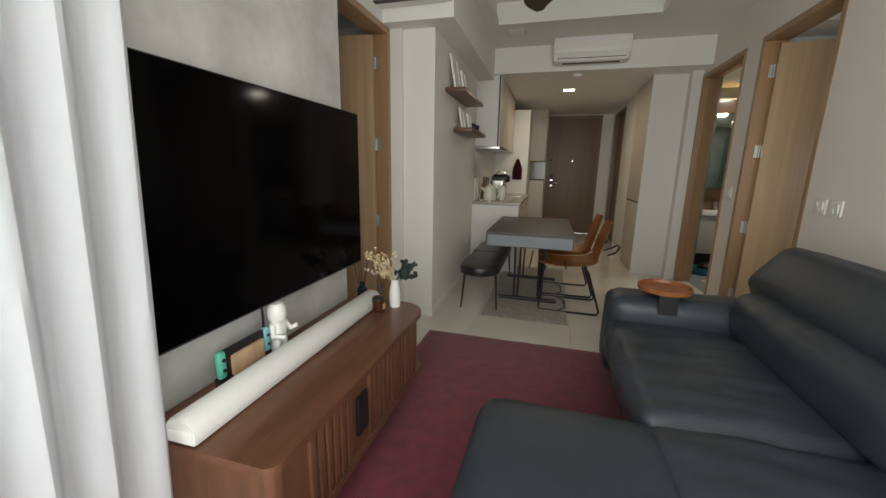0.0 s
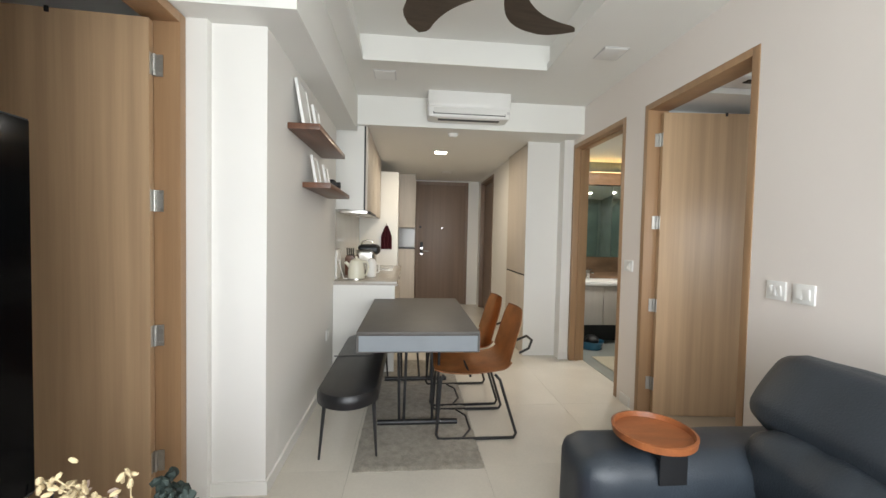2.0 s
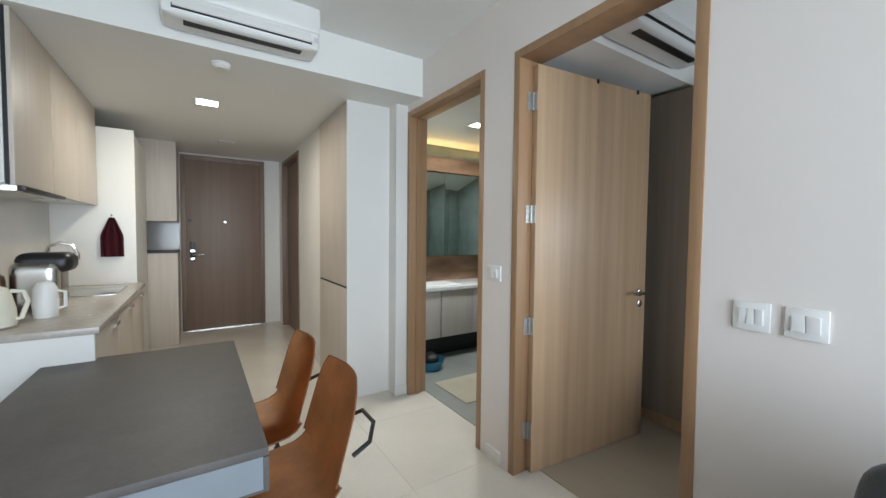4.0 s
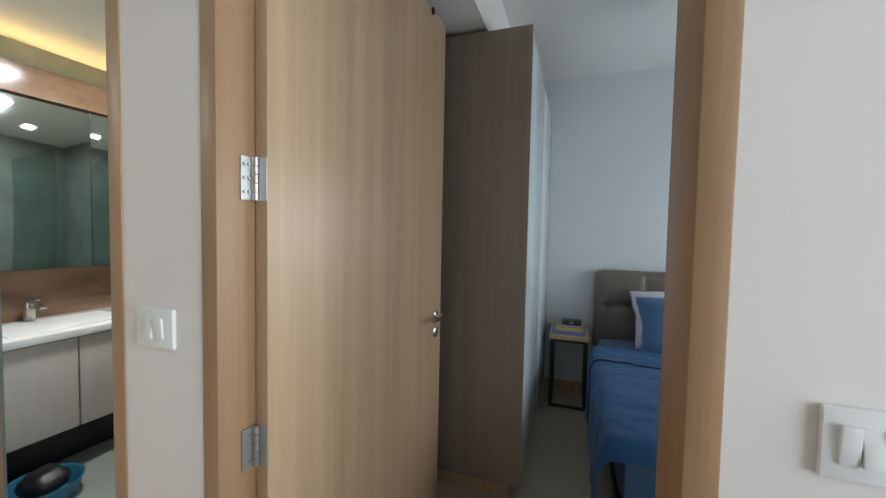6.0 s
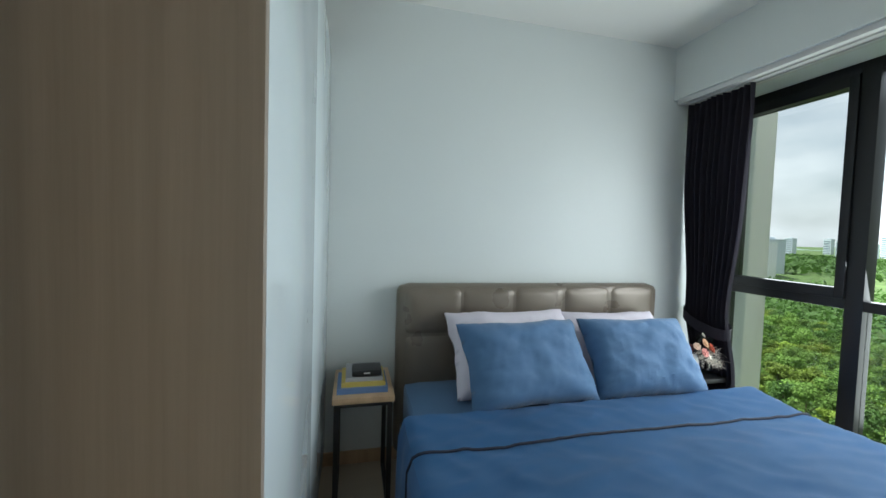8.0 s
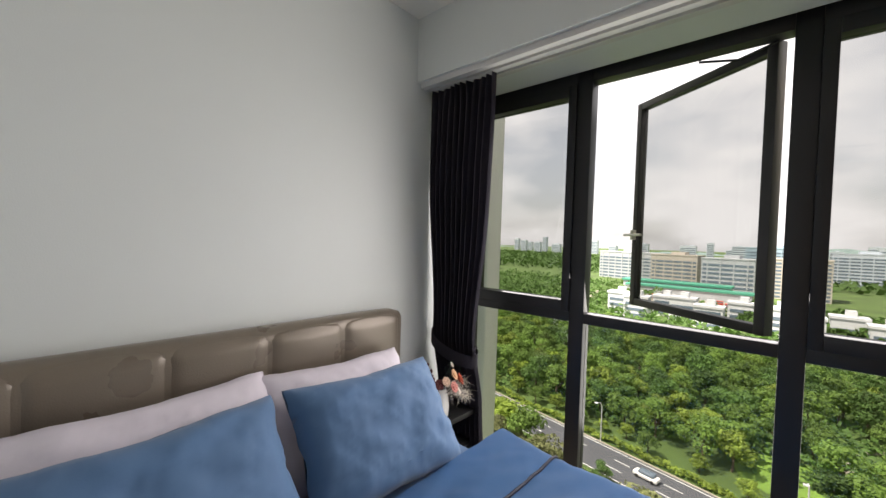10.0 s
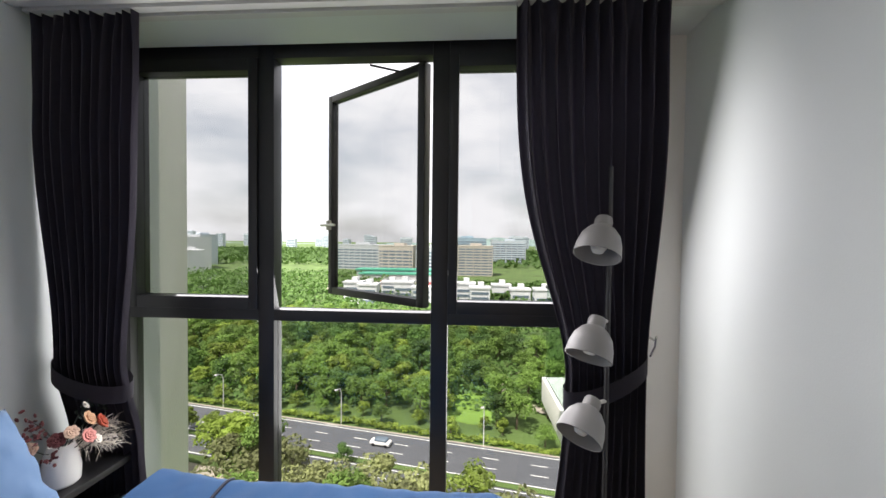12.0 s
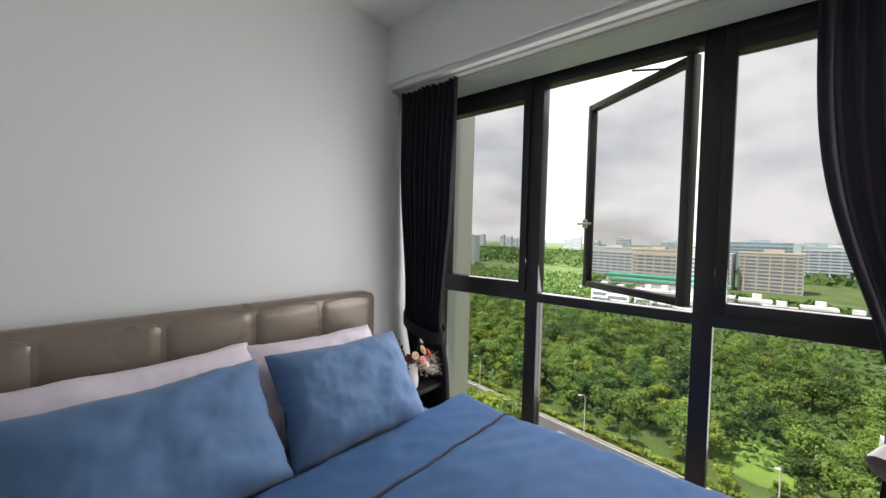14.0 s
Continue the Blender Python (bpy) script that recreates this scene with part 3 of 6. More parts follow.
def soundbar():
    t = thing("soundbar", (-0.625, 1.36, 0.5), "long white half-round soundbar on the console", "soundbar")
    bm = bmesh.new()
    ring = []
    ya, yb, cx, r = 0.722, 1.99, -0.625, 0.060
    n = 18
    prof = [(cx + r * math.cos(a), 0.504 + 0.03 + r * 0.95 * math.sin(a)) for a in [radians(-28 + 236 * k / n) for k in range(n + 1)]]
    for y, s in ((ya, 0.94), (ya + 0.008, 1.0), (yb - 0.008, 1.0), (yb, 0.94)):
        ring.append([bm.verts.new((cx + (x - cx) * s, y, 0.504 + (z - 0.504) * s)) for x, z in prof])
    for a, b in zip(ring, ring[1:]):
        for k in range(len(prof)):
            bm.faces.new((a[k], a[(k + 1) % len(prof)], b[(k + 1) % len(prof)], b[k]))
    bm.faces.new(ring[0])
    bm.faces.new(ring[-1][::-1])
    part("body", bm, SOUNDBAR, t)
    part("end_cap", boxes((cx - 0.05, cx + 0.05, ya - 0.004, ya + 0.002, 0.51, 0.55), bevel=0.001), PLASTIC, t)
    for y in (ya + 0.1, yb - 0.2):
        part("foot", boxes((cx - 0.04, cx + 0.04, y, y + 0.1, 0.5, 0.505)), BLACK, t)


soundbar()


def sofa():
    t = thing("sofa", (1.35, 1.4, 0), "dark slate leather sofa with chaise and raised headrests", "sofa")
    part("base", soft_box(0.80, 1.90, 0.0, 2.58, 0.10, 0.30, 0.03), LEATHER, t)
    part("seat_cushion", soft_box(0.735, 1.58, 1.365, 2.33, 0.26, 0.455, 0.07, 0.016, 0.015, 1, 34), LEATHER, t, "creased leather seat cushion")
    part("seat_cushion", soft_box(0.735, 1.58, 0.02, 1.36, 0.26, 0.455, 0.07, 0.016, 0.013, 2, 34), LEATHER, t, "creased leather seat cushion")
    part("chaise", soft_box(0.16, 0.80, 0.05, 1.36, 0.12, 0.455, 0.07, 0.010, 0.008, 3), LEATHER, t, "leather chaise cushion")
    part("armrest", soft_box(0.76, 1.90, 2.315, 2.60, 0.08, 0.588, 0.075, 0.01, 0.004, 4), LEATHER, t)
    for y0, y1, s in ((1.20, 2.40, 5), (-0.02, 1.19, 6)):
        part("back_cushion", soft_box(1.37, 1.84, y0, y1, 0.40, 0.69, 0.10, 0.02, 0.012, s, 24), LEATHER, t)
        bm = soft_box(-0.10, 0.08, y0 - 0.005, y1 + (0.09 if s == 5 else 0.005), -0.14, 0.19, 0.08, 0.015, 0.006, s + 3)
        bmesh.ops.transform(bm, matrix=pose(1.60, 0, 0.755, 0, 38, 0), verts=bm.verts)
        part("headrest", bm, LEATHER, t)
        for f in (0.27, 0.63):
            yy = y0 + (y1 - y0) * f
            seam = tube(bmesh.new(), [(1.405, yy, 0.50), (1.375, yy, 0.56), (1.385, yy, 0.63), (1.44, yy, 0.685)], 0.0035, 6)
            part("seam", seam, LEATHER, t)
    part("back_frame", soft_box(1.80, 1.925, -0.02, 2.45, 0.10, 0.78, 0.04), LEATHER, t)
    for x in (0.9, 1.8):
        for y in (0.12, 2.46):
            part("foot", boxes((x - 0.03, x + 0.03, y - 0.03, y + 0.03, 0.0, 0.11), bevel=0.004), BLACKMETAL, t)


sofa()


def arm_tray():
    t = thing("arm_tray", (1.05, 2.45, 0.62), "round orange wooden tray clipped over the armrest", "tray")
    c = (1.06, 2.42, 0.628)
    part("disc", lathe(bmesh.new(), [(0.125, 0.0), (0.142, 0.004), (0.146, 0.03), (0.136, 0.032), (0.132, 0.012), (0.001, 0.010)], c, 40), TRAYWOOD, t)
    part("clip_strap", boxes((1.01, 1.11, 2.303, 2.310, 0.515, 0.628), (1.01, 1.11, 2.310, 2.60, 0.603, 0.628)), BLACK, t, "black strap over the armrest")


arm_tray()


def rug(name, x0, x1, y0, y1, z, h, material, label, n, rough):
    nx, ny = max(4, int((x1 - x0) / n)), max(4, int((y1 - y0) / n))
    bm = bmesh.new()
    grid = [[bm.verts.new((x0 + (x1 - x0) * i / nx + (noise.noise(Vector((i, j * 0.3, 5))) * 0.004), y0 + (y1 - y0) * j / ny + (noise.noise(Vector((i * 0.3, j, 9))) * 0.006 if j in (0, ny) else 0),
                         z + h * (0.35 if i in (0, nx) or j in (0, ny) else 1) + random.uniform(-rough, rough))) for j in range(ny + 1)] for i in range(nx + 1)]
    for i in range(nx):
        for j in range(ny):
            bm.faces.new((grid[i][j], grid[i + 1][j], grid[i + 1][j + 1], grid[i][j + 1]))
    rim = [grid[i][0] for i in range(nx + 1)] + [grid[nx][j] for j in range(1, ny + 1)] + [grid[i][ny] for i in range(nx - 1, -1, -1)] + [grid[0][j] for j in range(ny - 1, 0, -1)]
    low = [bm.verts.new((v.co.x, v.co.y, z)) for v in rim]
    for k in range(len(rim)):
        bm.faces.new((rim[k], low[k], low[(k + 1) % len(rim)], rim[(k + 1) % len(rim)]))
    bm.faces.new(low)
    return tagged(part(name, bm, material), label, "rug")


rug("area_rug", -0.51, 1.2, 0.2, 2.79, 0.0, 0.016, REDRUG, "burgundy red short-pile rug under the sofa", 0.03, 0.0015)
rug("dining_rug", -0.17, 0.60, 3.25, 5.2, 0.0, 0.012, GREYRUG, "mottled grey looped rug under the dining table", 0.022, 0.003)


def pleated(pts, z0, z1, amp, waves, thick=0.004, waist=None, rows=40, seed=0):
    """Hanging cloth along a line in plan; waist(v) narrows it towards its middle at height v."""
    bm = bmesh.new()
    n = waves * 10
    pts = [Vector((*p, 0)) for p in pts]
    lens = [0]
    for a, b in zip(pts, pts[1:]):
        lens.append(lens[-1] + (b - a).length)

    def along(s):
        d = s * lens[-1]
        for i in range(len(pts) - 1):
            if d <= lens[i + 1] or i == len(pts) - 2:
                f = (d - lens[i]) / (lens[i + 1] - lens[i])
                p = pts[i].lerp(pts[i + 1], f)
                q = (pts[i + 1] - pts[i]).normalized()
                return p, Vector((-q.y, q.x, 0))
    grid = []
    for j in range(rows + 1):
        v = j / rows
        z = z1 + (z0 - z1) * v
        row = []
        for i in range(n + 1):
            s = i / n
            c, w, grow = waist(v) if waist else (0.5, 1.0, 1.0)
            p, side = along(min(1, max(0, c + (s - 0.5) * w)))
            ph = s * waves * math.tau + 0.6 * noise.noise(Vector((s * 5, v * 1.5, seed)))
            a = amp * grow * (0.75 + 0.5 * noise.noise(Vector((s * 9, v * 0.8, seed + 3)))) * (0.55 + 0.45 * min(1, v * 5))
            row.append(bm.verts.new((p + side * math.sin(ph) * a).to_tuple()[:2] + (z,)))
        grid.append(row)
    for j in range(rows):
        for i in range(n):
            bm.faces.new((grid[j][i], grid[j][i + 1], grid[j + 1][i + 1], grid[j + 1][i]))
    bmesh.ops.solidify(bm, geom=bm.faces[:], thickness=thick)
    return bm


t = thing("sheer_curtain", (-0.7, 0.4, 0), "white sheer curtain gathered beside the television", "curtain")
part("cloth", pleated([(-0.645, 0.80), (-0.60, 0.45), (-0.55, 0.15), (-0.55, -0.3)], 0.03, 2.70, 0.035, 8, waist=lambda v: (0.5 + 0.065 * v, 1 - 0.13 * v, 1.0), seed=2), SHEER, t)
part("ceiling_track", boxes((-0.68, -0.52, -0.35, 0.82, 2.70, H1)), PLASTIC, t)


# ---- dining ----
def dining_table():
    t = thing("dining_table", (0.22, 4.2, 0), "dark grey table with blue-grey apron and steel trestle legs", "table")
    part("tabletop", boxes((-0.195, 0.612, 3.55, 4.89, 0.708, 0.735), bevel=0.004), TABLETOP, t)
    part("apron", boxes((-0.180, 0.597, 3.553, 4.88, 0.605, 0.707)), TABLEEDGE, t)
    part("apron_edge", boxes((-0.195, -0.181, 3.549, 4.89, 0.60, 0.707), (0.598, 0.612, 3.549, 4.89, 0.60, 0.707), (-0.18, 0.597, 3.552, 4.88, 0.598, 0.604)), TABLETOP, t)
    for y in (3.77, 4.60):
        bm = tube(bmesh.new(), [(-0.07, y, 0.030), (0.50, y, 0.030)], 0.019, 12)
        part("foot_bar", bm, BLACKMETAL, t)
        for x in (0.10, 0.335):
            for d in (-0.016, 0.016):
                part("leg", tube(bmesh.new(), [(x + d, y, 0.04), (x + d * 1.8, y, 0.61)], 0.010, 10), BLACKMETAL, t)
    part("stretcher", tube(bmesh.new(), [(0.22, 3.77, 0.36), (0.22, 4.60, 0.36)], 0.008), BLACKMETAL, t)


dining_table()


def dining_chair(at, angle):
    """A shell of suede on a bent-bar sled frame; the chair faces -x before it is turned."""
    t = thing("dining_chair", (0, 0, 0), "tan suede dining chair on black sled frame", "chair", "chairs at the dining table")

    def shell(u, v):
        w = (0.235 - 0.02 * max(0, v - 0.5) * 2) * (1 - 0.22 * max(0, (v - 0.88) / 0.12) ** 2 - 0.10 * max(0, (0.08 - v) / 0.08) ** 2)
        y = (u - 0.5) * 2 * w
        s = v * 0.92
        if s < 0.42:
            x, z = -0.24 + s, 0.445 - 0.02 * math.sin(s / 0.42 * math.pi)
        elif s < 0.56:
            a = (s - 0.42) / 0.14 * radians(70)
            x, z = 0.18 + 0.11 * math.sin(a), 0.445 + 0.11 * (1 - math.cos(a))
        else:
            d = s - 0.56
            x, z = 0.283 + d * 0.27, 0.517 + d * 0.94
        dish = (abs(u - 0.5) * 2) ** 2 * 0.03
        return Vector((x - (dish if s > 0.56 else 0), y, z + (dish if s <= 0.56 else 0)))
    bm = bmesh.new()
    nu, nv = 10, 24
    g = [[bm.verts.new(shell(i / nu, j / nv)) for i in range(nu + 1)] for j in range(nv + 1)]
    for j in range(nv):
        for i in range(nu):
            bm.faces.new((g[j][i], g[j][i + 1], g[j + 1][i + 1], g[j + 1][i]))
    bmesh.ops.solidify(bm, geom=bm.faces[:], thickness=0.06)
    part("seat_shell", bm, TAN, t, "worn tan suede seat and back")
    edge = [shell(0, j / nv) for j in range(nv + 1)] + [shell(i / nu, 1) for i in range(1, nu + 1)] + [shell(1, j / nv) for j in range(nv, -1, -1)] + [shell(i / nu, 0) for i in range(nu - 1, 0, -1)]
    part("piping", tube(bmesh.new(), edge, 0.0035, 6, closed=True), PIPING, t)
    for s in (-1, 1):
        y = s * 0.20
        part("side_frame", tube(bmesh.new(), [(-0.18, y * 0.9, 0.43), (-0.20, y, 0.40), (-0.225, y * 1.08, 0.04), (-0.21, y * 1.09, 0.013), (-0.16, y * 1.09, 0.011), (0.26, y * 1.09, 0.011), (0.30, y * 1.09, 0.013), (0.315, y * 1.08, 0.04), (0.20, y, 0.40), (0.17, y * 0.9, 0.43)], 0.010, 8), BLACKMETAL, t)
        part("glide", boxes((-0.2, -0.17, y * 1.09 - 0.012, y * 1.09 + 0.012, 0, 0.006)), BLACK, t)
    part("cross_bar", tube(bmesh.new(), [(-0.05, -0.218, 0.012), (0.02, -0.1, 0.012), (0.02, 0.1, 0.012), (-0.05, 0.218, 0.012)], 0.008), BLACKMETAL, t)
    part("under_bar", tube(bmesh.new(), [(0.0, -0.19, 0.425), (0.0, 0.19, 0.425)], 0.009), BLACKMETAL, t)
    part("back_loop", tube(bmesh.new(), [(0.35, -0.13, 0.56), (0.42, -0.12, 0.59), (0.46, -0.06, 0.63), (0.46, 0.06, 0.63), (0.42, 0.12, 0.59), (0.35, 0.13, 0.56)], 0.009), BLACKMETAL, t, "black bent carrying loop")
    t.matrix_basis = pose(*at, 0, 0, angle)
    return t


chair = dining_chair((0.56, 3.78, 0), 0)
copy_thing(chair, pose(0.54, 4.29, 0, 0, 0, 2))


def bench():
    t = thing("dining_bench", (-0.24, 4.1, 0), "black leather bench with rounded ends and thin legs", "bench")
    bm = bmesh.new()
    L, R, cx, cy = 0.71, 0.185, -0.215, 3.93
    prof = [(0.90, 0.365), (0.99, 0.375), (1.0, 0.405), (0.99, 0.43), (0.93, 0.448), (0.55, 0.456), (0.0, 0.488)]
    rings = []
    n = 40
    for s, z in prof[:-1]:
        ring = []
        for k in range(n):
            a = k * math.tau / n
            ring.append(bm.verts.new((cx + math.cos(a) * R * s, cy + (L - R) * (1 if math.sin(a) >= 0 else -1) + math.sin(a) * R * s, z)))
        rings.append(ring)
    for a, b in zip(rings, rings[1:]):
        for k in range(n):
            bm.faces.new((a[k], a[(k + 1) % n], b[(k + 1) % n], b[k]))
    bm.faces.new(rings[-1])
    bm.faces.new(rings[0][::-1])
    part("seat", bm, BLACKLEATHER, t)
    part("seam", boxes((cx - 0.19, cx + 0.10, 3.93, 3.938, 0.454, 0.46)), BLACK, t)
    for sx in (-1, 1):
        for y in (3.40, 4.62):
            d = 0.03 if y < 4 else -0.03
            part("leg", tube(bmesh.new(), [(cx + sx * 0.145, y + d, 0.375), (cx + sx * 0.172, y - d * 0.3, 0.0)], lambda f: 0.013 - 0.006 * f, 8), BLACKMETAL, t)


bench()


# ---- bed ----
def bed():
    t = thing("bed", (3.9, 2.1, 0), "double bed with padded bronze headboard and blue bedding", "bed")
    part("bed_base", soft_box(2.90, 4.74, 1.20, 2.96, 0.06, 0.30, 0.03), HEADBOARD, t)
    part("mattress", soft_box(2.92, 4.73, 1.21, 2.95, 0.30, 0.54, 0.05), PILLOWB, t, "mattress in a fitted blue sheet")
    for x in (3.0, 4.6):
        for y in (1.3, 2.86):
            part("leg", boxes((x - 0.03, x + 0.03, y - 0.03, y + 0.03, 0, 0.07)), BLACK, t)
    n = 5
    w2 = (2.933 - 1.256) / n
    part("headboard_frame", soft_box(4.728, 4.848, 1.206, 2.983, 0.08, 1.095, 0.056, cuts=24), HEADBOARD, t)
    for k in range(n):
        for z0, z1 in ((0.42, 0.80), (0.80, 1.065)):
            part("headboard_pad", soft_box(4.723, 4.79, 1.256 + k * w2, 1.256 + (k + 1) * w2 - 0.001, z0, z1, 0.022, 0.016, cuts=12), HEADBOARD, t, "tufted leatherette panel")


bed()


def duvet():
    x0, x1, y0, y1 = 2.88, 4.16, 1.06, 3.03
    top = 0.585
    bm = bmesh.new()
    nx, ny = 90, 130
    drop = 0.38
    span = (y1 - y0) + 2 * drop
    g = []
    for i in range(nx + 1):
        row = []
        for j in range(ny + 1):
            x = x0 + (x1 - x0) * i / nx
            d = j / ny * span
            r = 0.06
            if d < drop:
                y, z = y0 - 0.02 * (drop - d), top - r - (drop - d)
                f = 0
            elif d > span - drop:
                y, z = y1 + 0.03 * (d - span + drop), top - r - (d - span + drop)
                f = 0
            else:
                y = y0 + d - drop
                e = min(y - y0, y1 - y)
                z = top - (r * (1 - math.sqrt(max(0, 1 - (1 - min(1, e / r)) ** 2))))
                f = 1
            p = Vector((x * 3.2, y * 1.6, 1))
            z += f * (0.014 * noise.noise(p) + 0.006 * noise.noise(Vector((x * 14 + y * 3, y * 2.5, 3))) + 0.005 * (1 - abs(noise.noise(Vector((x * 9 - y * 5, y * 4 + x * 2, 6)))) * 2.2) + 0.004 * noise.noise(Vector((x * 30 + y * 16, y * 9, 8))) + 0.018 * min(1, max(0, (x - 3.85) / 0.3)))
            y += (1 - f) * 0.018 * noise.noise(Vector((x * 7, z * 2, 2)))
            if i < 6:
                z -= (6 - i) ** 2 * 0.0016
            row.append(bm.verts.new((x, y, z)))
        g.append(row)
    for i in range(nx):
        for j in range(ny):
            bm.faces.new((g[i][j], g[i + 1][j], g[i + 1][j + 1], g[i][j + 1]))
    line = [v.co + Vector((0, 0, 0.004)) for v in g[int(nx * 0.80)]]
    bmesh.ops.solidify(bm, geom=bm.faces[:], thickness=0.02)
    t = thing("duvet", (3.5, 2.1, 0.55), "rumpled cornflower blue duvet with navy piping", "duvet")
    part("cover", bm, DUVET, t)
    part("piping", tube(bmesh.new(), line, 0.006, 6), NAVYTRIM, t, "navy piping line")


duvet()


def pillow(c, size, tilt, turn, material, label, seed):
    bm = bmesh.new()
    bmesh.ops.create_grid(bm, x_segments=44, y_segments=30, size=1)
    w, h, th = size
    low = []
    for v in bm.verts:
        u, s = v.co.x, v.co.y
        e = (1 - u ** 4) * (1 - s ** 4)
        pinch = 1 - 0.09 * (1 - abs(u)) * abs(s) - 0.07 * (1 - abs(s)) * abs(u) + 0.02 * noise.noise(Vector((u * 3, s * 3, seed + 9)))
        v.co = Vector((u * w / 2 * pinch, s * h / 2 * pinch, th / 2 * max(0, e) ** 0.55 + 0.014 * noise.noise(Vector((u * 3, s * 3, seed))) + 0.009 * abs(noise.noise(Vector((u * 7 + s * 4, s * 5 - u * 3, seed)))) + 0.004 * noise.noise(Vector((u * 14, s * 14, seed)))))
    made = bmesh.ops.duplicate(bm, geom=bm.faces[:] + bm.verts[:] + bm.edges[:])
    for v in made["geom"]:
        if isinstance(v, bmesh.types.BMVert):
            v.co.z *= -0.7
    bmesh.ops.remove_doubles(bm, verts=bm.verts[:], dist=0.003)
    ob = part("pillow", bm, material)
    ob.matrix_basis = pose(*c) @ Matrix.Rotation(radians(turn), 4, "Z") @ pose(0, 0, 0, tilt, 0, -90)
    ob.matrix_basis = Matrix.Translation(c) @ Matrix.Rotation(radians(turn - 90), 4, "Z") @ Matrix.Rotation(radians(tilt), 4, "X")
    return tagged(ob, label, "pillow", "pillows on the bed")


pillow((4.53, 2.34, 0.750), (0.76, 0.48, 0.23), 54, 3, PILLOWL, "pale lilac pillow leaning on the headboard", 1)
pillow((4.54, 1.69, 0.740), (0.68, 0.46, 0.22), 55, -3, PILLOWL, "pale lilac pillow leaning on the headboard", 2)
pillow((4.33, 2.36, 0.752), (0.69, 0.45, 0.22), 52, 4, PILLOWB, "slate blue pillow propped against a lilac one", 3)
pillow((4.33, 1.68, 0.752), (0.64, 0.45, 0.21), 53, -4, PILLOWB, "slate blue pillow propped against a lilac one", 4)


# ---- wardrobe and curtains ----
t = thing("wardrobe", (4.0, 3.7, 0), "tall grey oak wardrobe with white sliding fronts", "wardrobe")
part("side_panel", boxes((3.20, 3.225, 3.37, 3.975, 0.11, 2.375), bevel=0.001), GREYOAK, t, "grey oak side panel")
part("body", boxes((3.226, 4.84, 3.40, 3.975, 0.11, 2.37)), GREYOAK, t)
for a, b in ((3.226, 4.03), (4.034, 4.84)):
    part("door", boxes((a, b, 3.375, 3.398, 0.12, 2.365), bevel=0.002), GLOSSY, t, "pale glossy wardrobe front")
part("plinth", boxes((3.26, 4.84, 3.44, 3.97, 0, 0.11)), OAK, t)


def drape(name, x0, x1, side, seed, shift, tight, draw):
    t = thing(name, ((x0 + x1) / 2, 0.9, 0), "dark aubergine blackout curtain tied back", "curtain", "bedroom curtains")

    def waist(v):
        k = math.exp(-((v - 0.615) / (0.24 if v < 0.615 else 0.5)) ** 2)
        return (0.5 + side * shift * k, 1 - tight * k, 1 - 0.25 * k)

    def back(z):
        """The cloth is drawn back towards the glass as it nears its tie."""
        f, g = min(1.0, max(0.0, (1.9 - z) / 0.9)), min(1.0, max(0.0, (0.95 - z) / 0.42))
        return -0.05 * f * f * (3 - 2 * f) - draw * g * g * (3 - 2 * g)
    bm = pleated([(x0, 0.95), (x1, 0.95)], 0.02, 2.34, 0.046, 11, waist=waist, rows=70, seed=seed)
    for v in bm.verts:
        head = max(0.0, (v.co.z - 2.20) / 0.14)
        v.co.y += back(v.co.z) + 0.016 * head * math.sin((v.co.x - x0) / (x1 - x0) * 26 * math.pi)
    part("cloth", bm, DRAPE, t)
    tie = 0.92 if side < 0 else 0.85
    cx = (x0 + x1) / 2 + side * shift * (x1 - x0)
    w = (0.5 - tight / 2) * (x1 - x0) + 0.008
    ring = [(cx + math.cos(a) * w, 0.95 + back(tie) + math.sin(a) * 0.075, tie + side * math.cos(a) * (0.075 if side < 0 else 0.05) - 0.02 * math.sin(a)) for a in [k * math.tau / 28 for k in range(28)]]
    bm = bmesh.new()
    lo = [bm.verts.new(Vector(p) - Vector((0, 0, 0.036))) for p in ring]
    hi = [bm.verts.new(Vector(p) + Vector((0, 0, 0.036))) for p in ring]
    for k in range(28):
        bm.faces.new((lo[k], lo[(k + 1) % 28], hi[(k + 1) % 28], hi[k]))
    bmesh.ops.solidify(bm, geom=bm.faces[:], thickness=0.006)
    part("tieback", bm, DRAPE, t)


drape("curtain", 2.34, 2.89, -1, 1, 0.16, 0.46, 0.0)
drape("curtain", 4.37, 4.835, 1, 4, 0.10, 0.30, 0.07)
t = thing("curtain_track", (3.5, 0.95, 2.4), "white double curtain track under the beam", "curtain track")
for y in (0.90, 0.96, 1.02):
    part("rail", boxes((2.12, 4.84, y - 0.018, y + 0.018, 2.345, 2.375)), LAMPGREY, t)

# side tables
t = thing("bedside_table", (4.6, 3.17, 0), "slim bedside table with oak top and black frame", "bedside table")
part("tabletop", boxes((4.42, 4.82, 3.02, 3.32, 0.555, 0.585), bevel=0.003), OAK, t)
for y in (3.04, 3.30):
    part("side_frame", boxes((4.44, 4.46, y - 0.012, y + 0.012, 0, 0.555), (4.78, 4.80, y - 0.012, y + 0.012, 0, 0.555), (4.46, 4.78, y - 0.012, y + 0.012, 0, 0.024)), BLACKMETAL, t)
for z in (0, 0.531):
    part("rail", boxes((4.44, 4.46, 3.052, 3.288, z, z + 0.024)), BLACKMETAL, t)
t = thing("night_stand", (4.7, 0.97, 0), "black night stand beside the window", "night stand")
part("tabletop", boxes((4.515, 4.83, 0.80, 1.16, 0.478, 0.505), bevel=0.003), BLACKMETAL, t)
